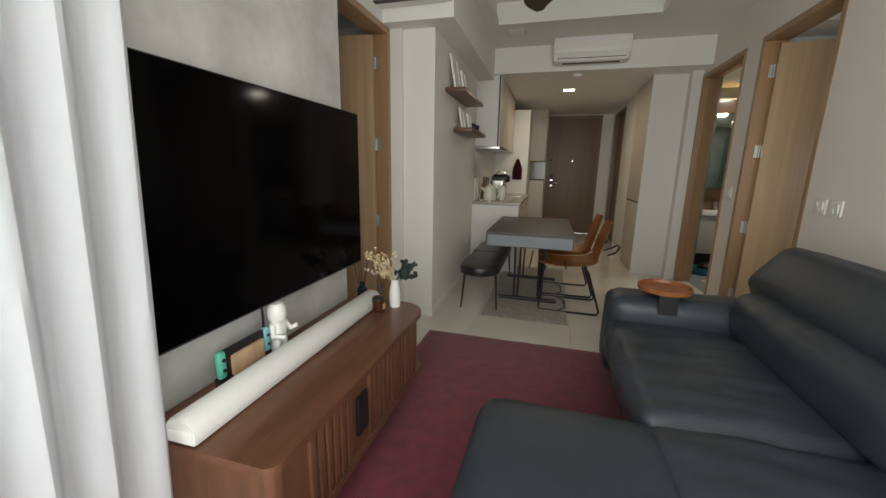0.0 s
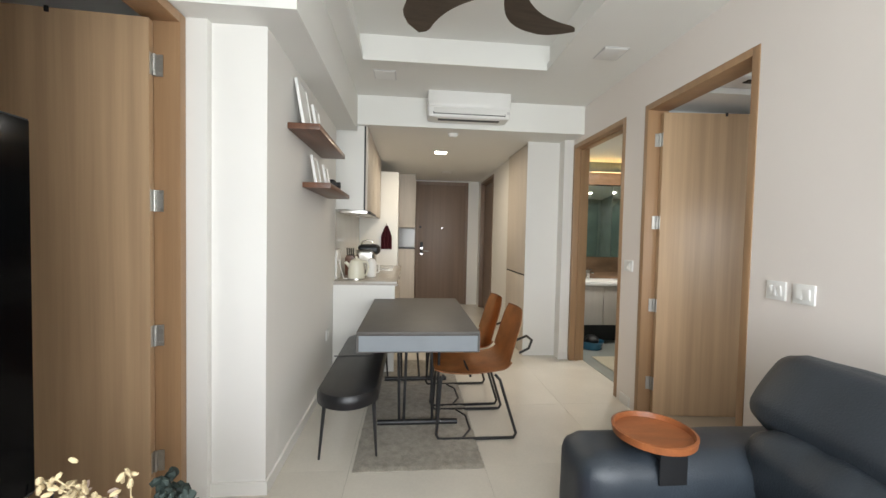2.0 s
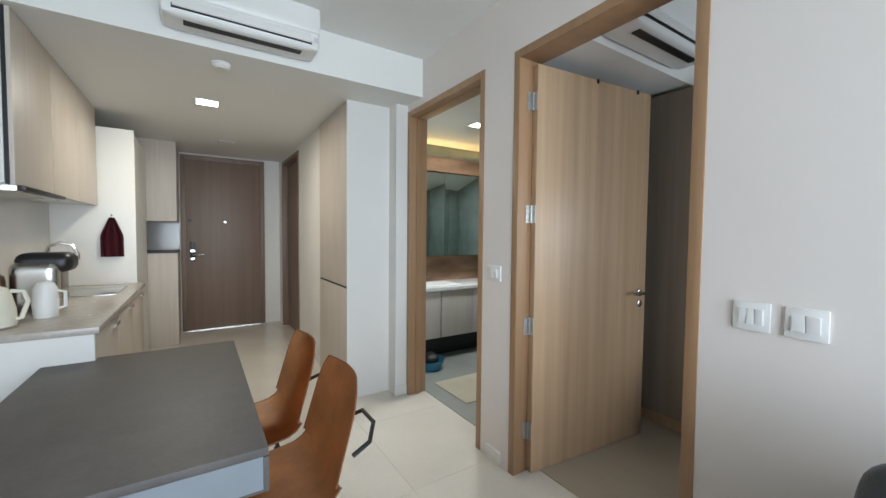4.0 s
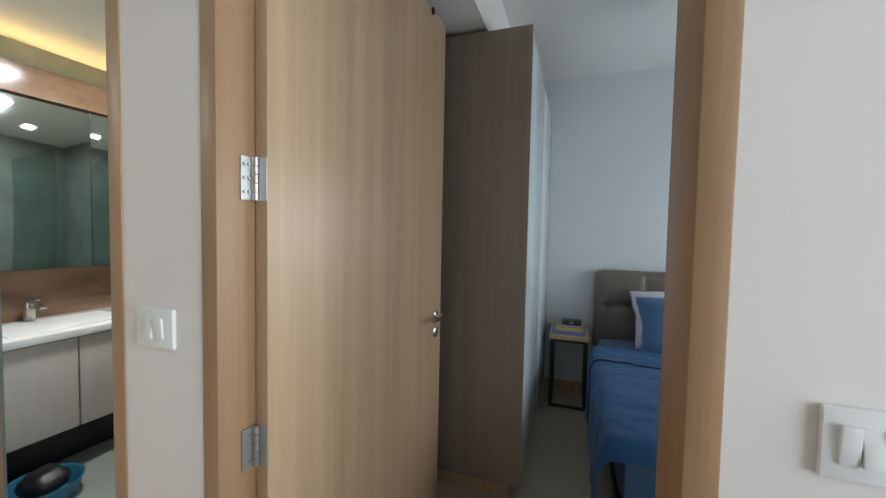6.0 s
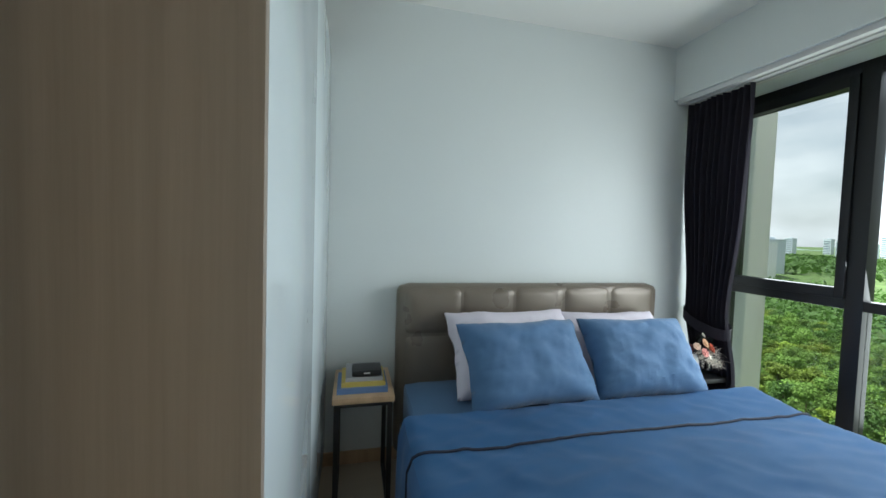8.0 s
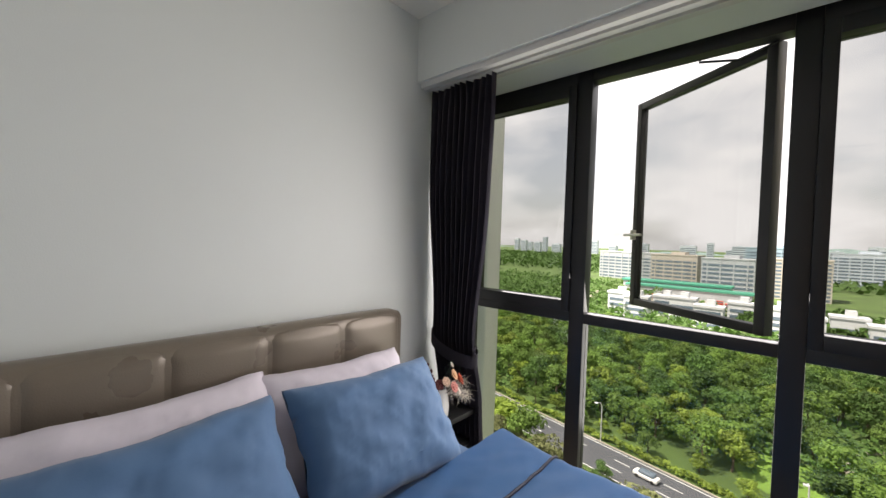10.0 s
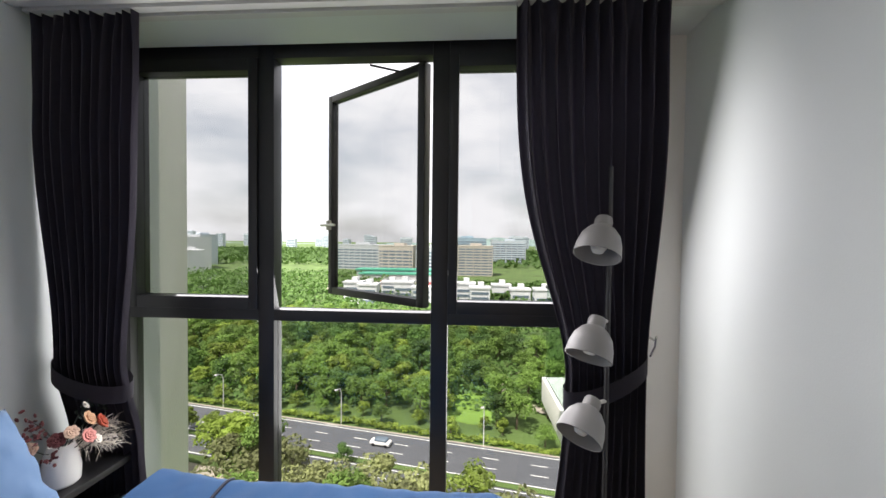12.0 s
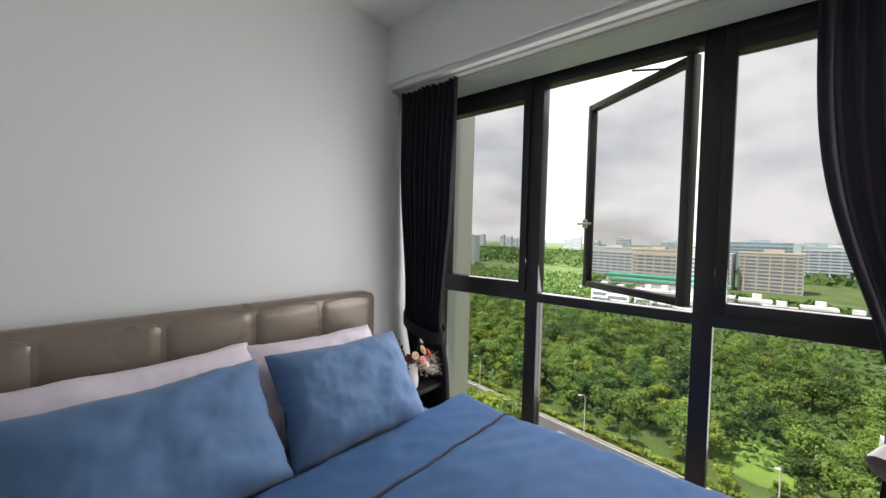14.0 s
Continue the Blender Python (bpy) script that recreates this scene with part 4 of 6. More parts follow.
for a, b in ((0.805, 0.823), (1.137, 1.155)):
    part("side_panel", boxes((4.53, 4.82, a, b, 0, 0.477)), BLACKMETAL, t)
part("back_panel", boxes((4.80, 4.815, 0.824, 1.136, 0, 0.477)), BLACKMETAL, t)
part("drawer_front", boxes((4.525, 4.54, 0.826, 1.134, 0.10, 0.30), bevel=0.002), BLACKMETAL, t)
part("shelf", boxes((4.541, 4.799, 0.824, 1.136, 0.30, 0.318)), BLACKMETAL, t)



# ---- kitchen and hall ----
t = thing("kitchen_base_cabinet", (-0.3, 5.8, 0), "white kitchen base cabinet with end panel", "kitchen cabinet")
part("end_panel", boxes((-0.62, 0.0, 4.83, 4.85, 0, 0.87)), CABWHITE, t)
part("body", boxes((-0.62, -0.02, 4.85, 6.80, 0.1, 0.87)), CABWHITE, t)
for k in range(3):
    d = part("door", boxes((-0.02, 0.0, 4.855 + k * 0.648, 5.497 + k * 0.648, 0.11, 0.865), bevel=0.002), GREIGE, t)
    hdl = part("handle", boxes((0.0, 0.018, 5.30 + k * 0.648, 5.45 + k * 0.648, 0.80, 0.815)), CHROME, None)
    hdl.parent = d
part("plinth", boxes((-0.62, -0.06, 4.85, 6.80, 0, 0.1)), GREIGE, t)
tagged(part("worktop", boxes((-0.622, 0.02, 4.82, 6.80, 0.87, 0.905), bevel=0.003), COUNTER), "beige quartz kitchen worktop", "worktop")
structure("backsplash", boxes((-0.621, -0.608, 4.86, 6.80, 0.905, 1.61)), KITGLASS, "grey glass splashback behind the worktop", "backsplash")
t = thing("kitchen_wall_cabinet", (-0.45, 5.9, 1.6), "white kitchen wall cabinet with oak-toned fronts", "kitchen cabinet")
part("body", boxes((-0.62, -0.335, 5.0, 6.79, 1.61, 2.452)), CABWHITE, t)
for k in range(3):
    part("door", boxes((-0.318, -0.30, 5.003 + k * 0.597, 5.596 + k * 0.597, 1.60, 2.45), bevel=0.002), GREIGE, t, "oak-toned cabinet door")
part("shadow_gap", boxes((-0.334, -0.319, 5.003, 6.79, 1.605, 2.45)), BLACK, t)
t = thing("cooker_hood", (-0.45, 5.4, 1.58), "slim steel cooker hood under the wall cabinet", "cooker hood")
part("canopy", boxes((-0.60, -0.30, 5.02, 5.70, 1.575, 1.609), bevel=0.003), CHROME, t)
part("visor", boxes((-0.30, -0.27, 5.02, 5.70, 1.58, 1.60), bevel=0.003), BLACK, t)
t = thing("tall_cabinet", (-0.3, 7.2, 0), "tall white fridge housing beside the worktop", "kitchen cabinet")
part("side_panel", boxes((-0.62, -0.04, 6.805, 6.83, 0, 2.30), bevel=0.002), CABWHITE, t)
part("body", boxes((-0.62, -0.06, 6.831, 7.88, 0, 2.30)), CABWHITE, t)
t = thing("shoe_cabinet", (0.0, 8.2, 0), "greige cabinet with an open niche by the entrance", "cabinet")
part("lower", boxes((-0.62, 0.23, 7.90, 8.61, 0, 1.12), bevel=0.002), GREIGE, t)
part("upper", boxes((-0.62, 0.23, 7.90, 8.61, 1.50, 2.452), bevel=0.002), GREIGE, t)
part("niche_back", boxes((-0.62, 0.23, 8.55, 8.61, 1.12, 1.50)), KITGLASS, t)
part("niche_top", boxes((-0.61, 0.232, 7.895, 8.54, 1.12, 1.135)), BLACK, t)
t = thing("hall_cabinet", (1.7, 5.7, 0), "tall greige built-in hallway cabinet", "cabinet")
part("body", boxes((1.49, 2.08, 5.355, 6.19, 0.0, 2.452)), CABWHITE, t)
part("upper_door", boxes((1.465, 1.489, 5.36, 6.185, 0.938, 2.445), bevel=0.002), GREIGE, t)
part("lower_door", boxes((1.465, 1.489, 5.36, 6.185, 0.01, 0.920), bevel=0.002), GREIGE, t)
part("grip_gap", boxes((1.47, 1.489, 5.36, 6.185, 0.921, 0.937)), BLACK, t)

# worktop things
t = thing("kettle", (-0.40, 5.02, 0.905), "cream enamel kettle on the worktop", "kettle")
part("body", lathe(bmesh.new(), [(0.075, 0), (0.085, 0.02), (0.082, 0.09), (0.066, 0.17), (0.058, 0.19), (0.03, 0.205), (0.012, 0.215), (0.012, 0.23), (0.001, 0.235)], (-0.40, 5.02, 0.905), 24), CREAM, t)
part("handle", tube(bmesh.new(), [(-0.335, 5.02, 1.085), (-0.29, 5.02, 1.08), (-0.275, 5.02, 1.03), (-0.30, 5.02, 0.95), (-0.325, 5.02, 0.945)], 0.010), CREAM, t)
part("spout", tube(bmesh.new(), [(-0.46, 5.02, 1.03), (-0.51, 5.02, 1.08)], lambda f: 0.022 - 0.008 * f), CREAM, t)
part("base", lathe(bmesh.new(), [(0.09, 0), (0.09, 0.012)], (-0.40, 5.02, 0.905), 24), CHROME, t)
t = thing("coffee_jug", (-0.27, 5.25, 0.905), "white insulated jug beside the kettle", "jug")
part("body", lathe(bmesh.new(), [(0.05, 0), (0.055, 0.08), (0.05, 0.16), (0.035, 0.19), (0.001, 0.20)], (-0.27, 5.25, 0.905), 20), PLASTIC, t)
part("handle", tube(bmesh.new(), [(-0.225, 5.25, 1.05), (-0.19, 5.25, 1.04), (-0.19, 5.25, 0.96), (-0.22, 5.25, 0.95)], 0.008), PLASTIC, t)
t = thing("coffee_maker", (-0.36, 5.55, 0.905), "chrome and black coffee maker", "coffee maker")
part("body", soft_box(-0.47, -0.25, 5.42, 5.66, 0.905, 1.20, 0.05), CHROME, t)
part("head", soft_box(-0.45, -0.2, 5.44, 5.64, 1.13, 1.25, 0.05), BLACK, t)
part("knob", lathe(bmesh.new(), [(0.02, 0), (0.02, 0.02)], (-0.30, 5.42, 1.05), 14, Matrix.Rotation(math.pi / 2, 4, "X")), BLACK, t)
t = thing("knife_block", (-0.52, 5.40, 0.905), "wooden knife block with dark handles", "knife block")
part("block", soft_box(-0.57, -0.47, 5.33, 5.45, 0.905, 1.13, 0.015, cuts=4), WALNUTV, t)
for k in range(4):
    part("knife_handle", tube(bmesh.new(), [(-0.55 + k * 0.022, 5.39, 1.12), (-0.55 + k * 0.022, 5.37, 1.21)], 0.008), BLACK, t)
t = thing("kitchen_tap", (-0.5, 6.3, 0.905), "chrome arched kitchen tap", "tap")
part("spout", tube(bmesh.new(), [(-0.52, 6.3, 0.905), (-0.52, 6.3, 1.20), (-0.50, 6.3, 1.26), (-0.44, 6.3, 1.29), (-0.37, 6.3, 1.27), (-0.34, 6.3, 1.20), (-0.34, 6.3, 1.16)], 0.012), CHROME, t)
part("lever", tube(bmesh.new(), [(-0.52, 6.3, 1.0), (-0.46, 6.3, 1.04)], 0.007), CHROME, t)
tagged(part("sink_rim", boxes((-0.46, -0.08, 6.02, 6.60, 0.905, 0.911), bevel=0.002), CHROME), "steel sink rim set in the worktop", "sink")
t = thing("chopping_board", (-0.59, 5.2, 0.905), "white board leaning on the splashback", "board")
part("board", boxes((-0.605, -0.585, 4.95, 5.18, 0.906, 1.20), bevel=0.006), PLASTIC, t)
t = thing("cable", (-0.6, 4.98, 1.0), "white appliance cable looping from the socket", "cable")
part("cord", tube(bmesh.new(), [(-0.598, 4.93, 1.12), (-0.56, 4.93, 1.10), (-0.53, 4.94, 0.98), (-0.52, 4.98, 0.915), (-0.47, 5.0, 0.912)], 0.005), PLASTIC, t)
t = thing("hand_towel", (-0.2, 6.80, 1.5), "maroon hand towel hanging from a hook", "towel")
MAROON = mat("maroon_terry", (0.10, 0.012, 0.022), 0.95, vary=0.2, bump=0.6, bump_scale=200)
bm = pleated([(-0.285, 6.775), (-0.125, 6.775)], 1.15, 1.50, 0.016, 3, waist=lambda v: (0.5, 0.25 + 0.75 * min(1, v * 2.2), 1.0), rows=14, seed=7)
part("cloth", bm, MAROON, t)
part("hook", tube(bmesh.new(), [(-0.205, 6.803, 1.52), (-0.205, 6.77, 1.515), (-0.205, 6.762, 1.53)], 0.005), CHROME, t)

# shelves on the dining wall
for y0, y1, z in ((3.42, 4.30, 1.995), (3.74, 4.55, 1.69)):
    t = thing("wall_shelf", (-0.5, (y0 + y1) / 2, z), "walnut floating wall shelf", "shelf", "floating shelves")
    part("board", boxes((-0.592, -0.405, y0, y1, z - 0.018, z + 0.018), bevel=0.003), WALNUT, t)
    part("fixing_rail", boxes((-0.5925, -0.585, y0 + 0.1, y1 - 0.1, z - 0.010, z + 0.010)), BLACKMETAL, t)


def picture_frame(y, z, w, h, x=-0.585, lean=-10, turn=0, mats=(PLASTIC, PAPER), name="picture_frame", label="white framed print leaning on the shelf"):
    t = thing(name, (0, 0, 0), label, "picture frame")
    part("border", boxes((0, 0.018, -w / 2, -w / 2 + 0.018, 0, h), (0, 0.018, w / 2 - 0.018, w / 2, 0, h), (0, 0.018, -w / 2 + 0.018, w / 2 - 0.018, 0, 0.018), (0, 0.018, -w / 2 + 0.018, w / 2 - 0.018, h - 0.018, h), bevel=0.001), mats[0], t)
    part("print", boxes((0.003, 0.011, -w / 2 + 0.018, w / 2 - 0.018, 0.018, h - 0.018)), mats[1], t)
    t.matrix_basis = pose(x, y, z) @ pose(0, 0, 0, 0, lean, turn)
    return t


picture_frame(3.62, 2.013, 0.22, 0.30, x=-0.53)
picture_frame(3.80, 2.013, 0.15, 0.21, x=-0.50)
picture_frame(3.90, 1.708, 0.16, 0.20, x=-0.53)
picture_frame(4.08, 1.708, 0.13, 0.17, x=-0.50)
t = thing("toy_camera", (-0.5, 4.25, 1.708), "small black round ornament on the shelf", "ornament")
part("body", soft_box(-0.54, -0.46, 4.20, 4.28, 1.708, 1.80, 0.03, cuts=6), BLACK, t)
part("lens", lathe(bmesh.new(), [(0.025, 0), (0.025, 0.03), (0.018, 0.032)], (-0.46, 4.24, 1.755), 16, Matrix.Rotation(math.pi / 2, 4, "Y")), BLACKMETAL, t)
t = thing("pot_plant", (-0.5, 4.42, 1.708), "tiny green succulent in a pink pot", "plant")
PINK = mat("pink_glaze", (0.50, 0.20, 0.19), 0.4)
GREENL = mat("succulent_green", (0.06, 0.20, 0.05), 0.6, vary=0.3, scale=30)
part("pot", lathe(bmesh.new(), [(0.022, 0), (0.032, 0.05), (0.028, 0.05), (0.026, 0.04)], (-0.49, 4.42, 1.708), 16), PINK, t)
for k in range(9):
    a = k * 2.4
    part("leaf", tube(bmesh.new(), [(-0.49, 4.42, 1.745), (-0.49 + 0.03 * math.cos(a), 4.42 + 0.03 * math.sin(a), 1.775 + 0.012 * (k % 3))], lambda f: 0.009 - 0.006 * f, 6), GREENL, t)

# framed picture above the sofa
t = thing("wall_picture", (1.93, 1.95, 1.6), "white framed pale print on the wall above the sofa", "picture")
part("border", boxes((1.912, 1.939, 1.70, 1.715, 1.59, 2.11), (1.912, 1.939, 2.257, 2.272, 1.59, 2.11), (1.912, 1.939, 1.715, 2.257, 1.59, 1.605), (1.912, 1.939, 1.715, 2.257, 2.095, 2.11), bevel=0.001), CHROME, t)
part("print", boxes((1.922, 1.936, 1.715, 2.257, 1.605, 2.095)), PAPER, t)


# ---- lamps, switches and small fittings ----
def switch_plate(y, z, rockers, x=XR, w=0.098):
    t = thing("light_switch", (x, y, z), "white light switch plate with rockers", "light switch", "light switches")
    part("plate", boxes((x - 0.010, x, y - w / 2, y + w / 2, z - 0.046, z + 0.046), bevel=0.003), PLASTIC, t)
    rw = 0.066 / rockers
    for k in range(rockers):
        bm = boxes((-0.003, 0.003, -rw / 2 + 0.001, rw / 2 - 0.001, -0.025, 0.025), bevel=0.001)
        bmesh.ops.transform(bm, matrix=pose(x - 0.0125, y - 0.033 + rw * (k + 0.5), z, 0, 5 if k % 2 else -5, 0), verts=bm.verts)
        part("rocker", bm, PLASTIC, t)


switch_plate(2.800, 1.130, 3)
switch_plate(2.668, 1.130, 2)
switch_plate(4.065, 1.150, 2, w=0.12)
t = thing("wall_socket", (-0.59, 4.55, 0.45), "white wall socket low beside the bench", "socket")
part("plate", boxes((-0.592, -0.582, 4.51, 4.60, 0.41, 0.50), bevel=0.003), PLASTIC, t)
part("rocker", boxes((-0.582, -0.578, 4.58, 4.592, 0.44, 0.47), bevel=0.001), PLASTIC, t)


def downlight(x, y, z, s=0.075):
    t = thing("downlight", (x, y, z), "square recessed ceiling downlight, lit", "ceiling light", "downlights")
    part("trim", boxes((x - s - 0.012, x - s, y - s, y + s, z - 0.006, z), (x + s, x + s + 0.012, y - s, y + s, z - 0.006, z), (x - s - 0.012, x + s + 0.012, y - s - 0.012, y - s, z - 0.006, z), (x - s - 0.012, x + s + 0.012, y + s, y + s + 0.012, z - 0.006, z)), PLASTIC, t)
    part("diffuser", boxes((x - s, x + s, y - s, y + s, z - 0.004, z)), DIFFUSER, t, "glowing diffuser")


downlight(0.52, 6.07, H2)
downlight(2.75, 5.30, 2.45, 0.06)
downlight(3.3, 4.75, 2.45, 0.06)
t = thing("smoke_detector", (0.58, 5.17, H2), "white round smoke detector on the ceiling", "smoke detector")
part("body", lathe(bmesh.new(), [(0.052, 0), (0.052, -0.018), (0.035, -0.034), (0.001, -0.036)], (0.58, 5.17, H2), 24), PLASTIC, t)
part("ring", lathe(bmesh.new(), [(0.056, 0), (0.056, -0.008)], (0.58, 5.17, H2), 24), PLASTIC, t)
for x, y, z in ((1.60, 3.84, H1), (-0.10, 4.45, H1), (0.75, 7.6, H2)):
    t = thing("ceiling_panel", (x, y, z), "flush square ceiling access panel", "ceiling panel", "ceiling panels")
    part("cover", boxes((x - 0.085, x + 0.085, y - 0.085, y + 0.085, z - 0.008, z), bevel=0.002), PLASTIC, t)
    part("rim", boxes((x - 0.095, x + 0.095, y - 0.095, y + 0.095, z - 0.004, z - 0.001)), LAMPGREY, t)


def air_conditioner(at, angle):
    t = thing("air_conditioner", (0, 0, 0), "white wall-mounted split air conditioner", "air conditioner", "air conditioners")
    part("casing", soft_box(-0.40, 0.40, -0.21, 0, 0.0, 0.27, 0.03, 0.004, cuts=10), PLASTIC, t)
    part("front_panel", soft_box(-0.398, 0.398, -0.225, -0.19, 0.10, 0.272, 0.012, 0.004, cuts=6), PLASTIC, t)
    part("slot", boxes((-0.35, 0.35, -0.2165, -0.18, 0.030, 0.050)), BLACK, t)
    bm = boxes((-0.345, 0.345, -0.004, 0.004, -0.03, 0.03), bevel=0.003)
    bmesh.ops.transform(bm, matrix=pose(0, -0.219, 0.062, -20, 0, 0), verts=bm.verts)
    part("louvre", bm, PLASTIC, t)
    part("label", boxes((0.365, 0.392, -0.2145, -0.21, 0.05, 0.075)), LAMPGREY, t)
    part("under_slot", boxes((-0.30, 0.30, -0.165, -0.12, -0.0075, 0.01)), BLACK, t, "dark outlet slot")
    t.matrix_basis = pose(*at, 0, 0, angle)
    return t


ac = air_conditioner((0.69, 4.958, 2.50), 0)
copy_thing(ac, pose(-0.80, 2.928, 2.48))
copy_thing(ac, pose(2.63, 3.598, 2.43))


def ceiling_fan(at, blades, first, r, material, label, drop):
    t = thing("ceiling_fan", at, label, "ceiling fan", "ceiling fans")
    x, y, z = at
    part("rod", tube(bmesh.new(), [(x, y, z + 0.05), (x, y, z + drop)], 0.013), BLACKMETAL if material is FANWOOD else PLASTIC, t)
    part("canopy", lathe(bmesh.new(), [(0.06, drop), (0.06, drop - 0.03), (0.02, drop - 0.06)], at, 20), material, t)
    part("hub", lathe(bmesh.new(), [(0.03, 0.07), (0.07, 0.05), (0.085, 0.0), (0.075, -0.035), (0.03, -0.05), (0.001, -0.052)], at, 28), material, t)
    for k in range(blades):
        bm = bmesh.new()
        n = 14
        up, lo = [], []
        for i in range(n + 1):
            f = i / n
            d = 0.07 + (r - 0.07) * f
            w = 0.045 + 0.055 * math.sin(min(1, f * 1.25) * math.pi * 0.62)
            if f > 0.9:
                w *= 1 - (f - 0.9) * 6
            sweep = 0.10 * math.sin(f * math.pi)
            up.append(bm.verts.new((d, sweep + w, 0.020 - 0.02 * f)))
            lo.append(bm.verts.new((d, sweep - w, -0.025 + 0.01 * f)))
        for i in range(n):
            bm.faces.new((up[i], lo[i], lo[i + 1], up[i + 1]))
        bmesh.ops.solidify(bm, geom=bm.faces[:], thickness=0.010)
        bmesh.ops.transform(bm, matrix=pose(x, y, z, 0, 0, first + 360 * k / blades), verts=bm.verts)
        part("blade", bm, material, t)


ceiling_fan((0.53, 2.76, 2.50), 4, 41, 0.60, FANWOOD, "brown wooden four-blade ceiling fan", 0.43)
ceiling_fan((3.55, 2.10, 2.46), 3, 55, 0.60, FANWHITE, "pale grey three-blade ceiling fan", 0.27)

# ---- on the console ----
t = thing("flower_vase", (-0.48, 2.02, 0.5), "white bottle vase with dried cream and dark flowers", "vase")
vx, vy = -0.48, 1.99
part("vase", lathe(bmesh.new(), [(0.030, 0), (0.034, 0.03), (0.032, 0.10), (0.022, 0.15), (0.024, 0.165), (0.019, 0.165), (0.017, 0.14)], (vx, vy, 0.5), 22), STONETOP, t)
DRIED = mat("dried_cream_grass", (0.62, 0.50, 0.30), 0.9, vary=0.25, scale=40)
DARKLEAF = mat("dark_preserved_leaf", (0.022, 0.035, 0.030), 0.7, vary=0.3, scale=30)
PALEFL = mat("pale_pink_petal", (0.60, 0.47, 0.40), 0.9, vary=0.15, scale=30)
rnd = random.Random(4)


def sprig(start, tip, head, size, count, stem_mat, head_mat, t, flat=0.5):
    """A stem with small oval heads or leaves strewn along its upper half."""
    start, tip = Vector(start), Vector(tip)
    mid = start.lerp(tip, 0.5) + Vector((0, 0, 0.02))
    part("stem", tube(bmesh.new(), [start, mid, tip], 0.0016, 5), stem_mat, t)
    bm = bmesh.new()
    for _ in range(count):
        c = mid.lerp(tip, rnd.random() ** 0.6 * 1.1) + Vector([rnd.gauss(0, head) for _ in range(3)])
        m = Matrix.Translation(c) @ Euler([rnd.uniform(0, 6.3) for _ in range(3)]).to_matrix().to_4x4() @ Matrix.Diagonal((size, size * flat, size * flat * 0.7, 1))
        bmesh.ops.create_icosphere(bm, subdivisions=1, radius=1, matrix=m)
    tagged(part("flower_head", bm, head_mat, t), kind="stuff")


for k in range(13):
    a = rnd.uniform(2.2, 5.6)
    d = rnd.uniform(0.05, 0.15)
    sprig((vx, vy, 0.64), (vx + math.cos(a) * d - 0.02, vy + math.sin(a) * d * 0.7, 0.70 + rnd.uniform(0, 0.13)), 0.014, 0.012, 11, DRIED, DRIED if k % 4 else PALEFL, t)
for k in range(8):
    a = rnd.uniform(-0.9, 1.6)
    d = rnd.uniform(0.05, 0.13)
    sprig((vx, vy, 0.64), (vx + math.cos(a) * d + 0.02, vy + math.sin(a) * d * 0.7, 0.68 + rnd.uniform(0, 0.12)), 0.012, 0.020, 8, DARKLEAF, DARKLEAF, t, 0.7)
AMBER = mat("dark_amber_glass", (0.05, 0.018, 0.006), 0.12, vary=0.1)
INDIGO = mat("dark_indigo_glass", (0.008, 0.009, 0.022), 0.1, vary=0.1)
LABEL = mat("brown_paper_label", (0.45, 0.30, 0.17), 0.8)
t = thing("candle_jar", (-0.53, 1.90, 0.5), "amber candle jar with black lid and kraft label", "candle")
part("jar", lathe(bmesh.new(), [(0.032, 0), (0.034, 0.005), (0.034, 0.065)], (-0.54, 1.89, 0.5), 24), AMBER, t)
part("lid", lathe(bmesh.new(), [(0.035, 0.066), (0.035, 0.082), (0.001, 0.083)], (-0.54, 1.89, 0.5), 24), BLACK, t)
part("label", boxes((-0.5055, -0.5045, 1.872, 1.908, 0.515, 0.55)), LABEL, t)
t = thing("reed_diffuser", (-0.70, 2.0, 0.5), "dark glass reed diffuser with black sticks", "diffuser")
part("bottle", lathe(bmesh.new(), [(0.03, 0), (0.032, 0.004), (0.032, 0.085), (0.014, 0.105), (0.014, 0.125), (0.010, 0.125)], (-0.70, 2.0, 0.5), 20), INDIGO, t)
for k in range(5):
    a = k * 1.3
    part("reed", tube(bmesh.new(), [(-0.70, 2.0, 0.52), (-0.70 + 0.045 * math.cos(a), 2.0 + 0.05 * math.sin(a), 0.76)], 0.002, 6), BLACK, t)
t = thing("game_console", (-0.745, 1.107, 0.5), "handheld game console standing in its dock", "game console")
TEAL = mat("mint_green_plastic", (0.10, 0.48, 0.36), 0.4, vary=0.02)
AQUA = mat("pale_aqua_plastic", (0.22, 0.50, 0.55), 0.4, vary=0.02)
part("screen_unit", boxes((-0.752, -0.736, 1.010, 1.205, 0.54, 0.645), bevel=0.003), BLACK, t)
part("dock", boxes((-0.770, -0.722, 1.03, 1.19, 0.50, 0.615), bevel=0.004), OAK, t, "wood-look dock front")
for y, m in ((0.993, TEAL), (1.222, AQUA)):
    c = part("controller", soft_box(-0.758, -0.730, y - 0.017, y + 0.017, 0.54, 0.647, 0.012, cuts=6), m, t)
    for z in (0.575, 0.615):
        b = part("button", lathe(bmesh.new(), [(0.007, 0), (0.007, 0.006)], (-0.731, y, z), 12, Matrix.Rotation(math.pi / 2, 4, "Y")), BLACK)
        b.parent = c
part("foot", boxes((-0.765, -0.73, 0.98, 1.235, 0.5, 0.54)), BLACK, t)



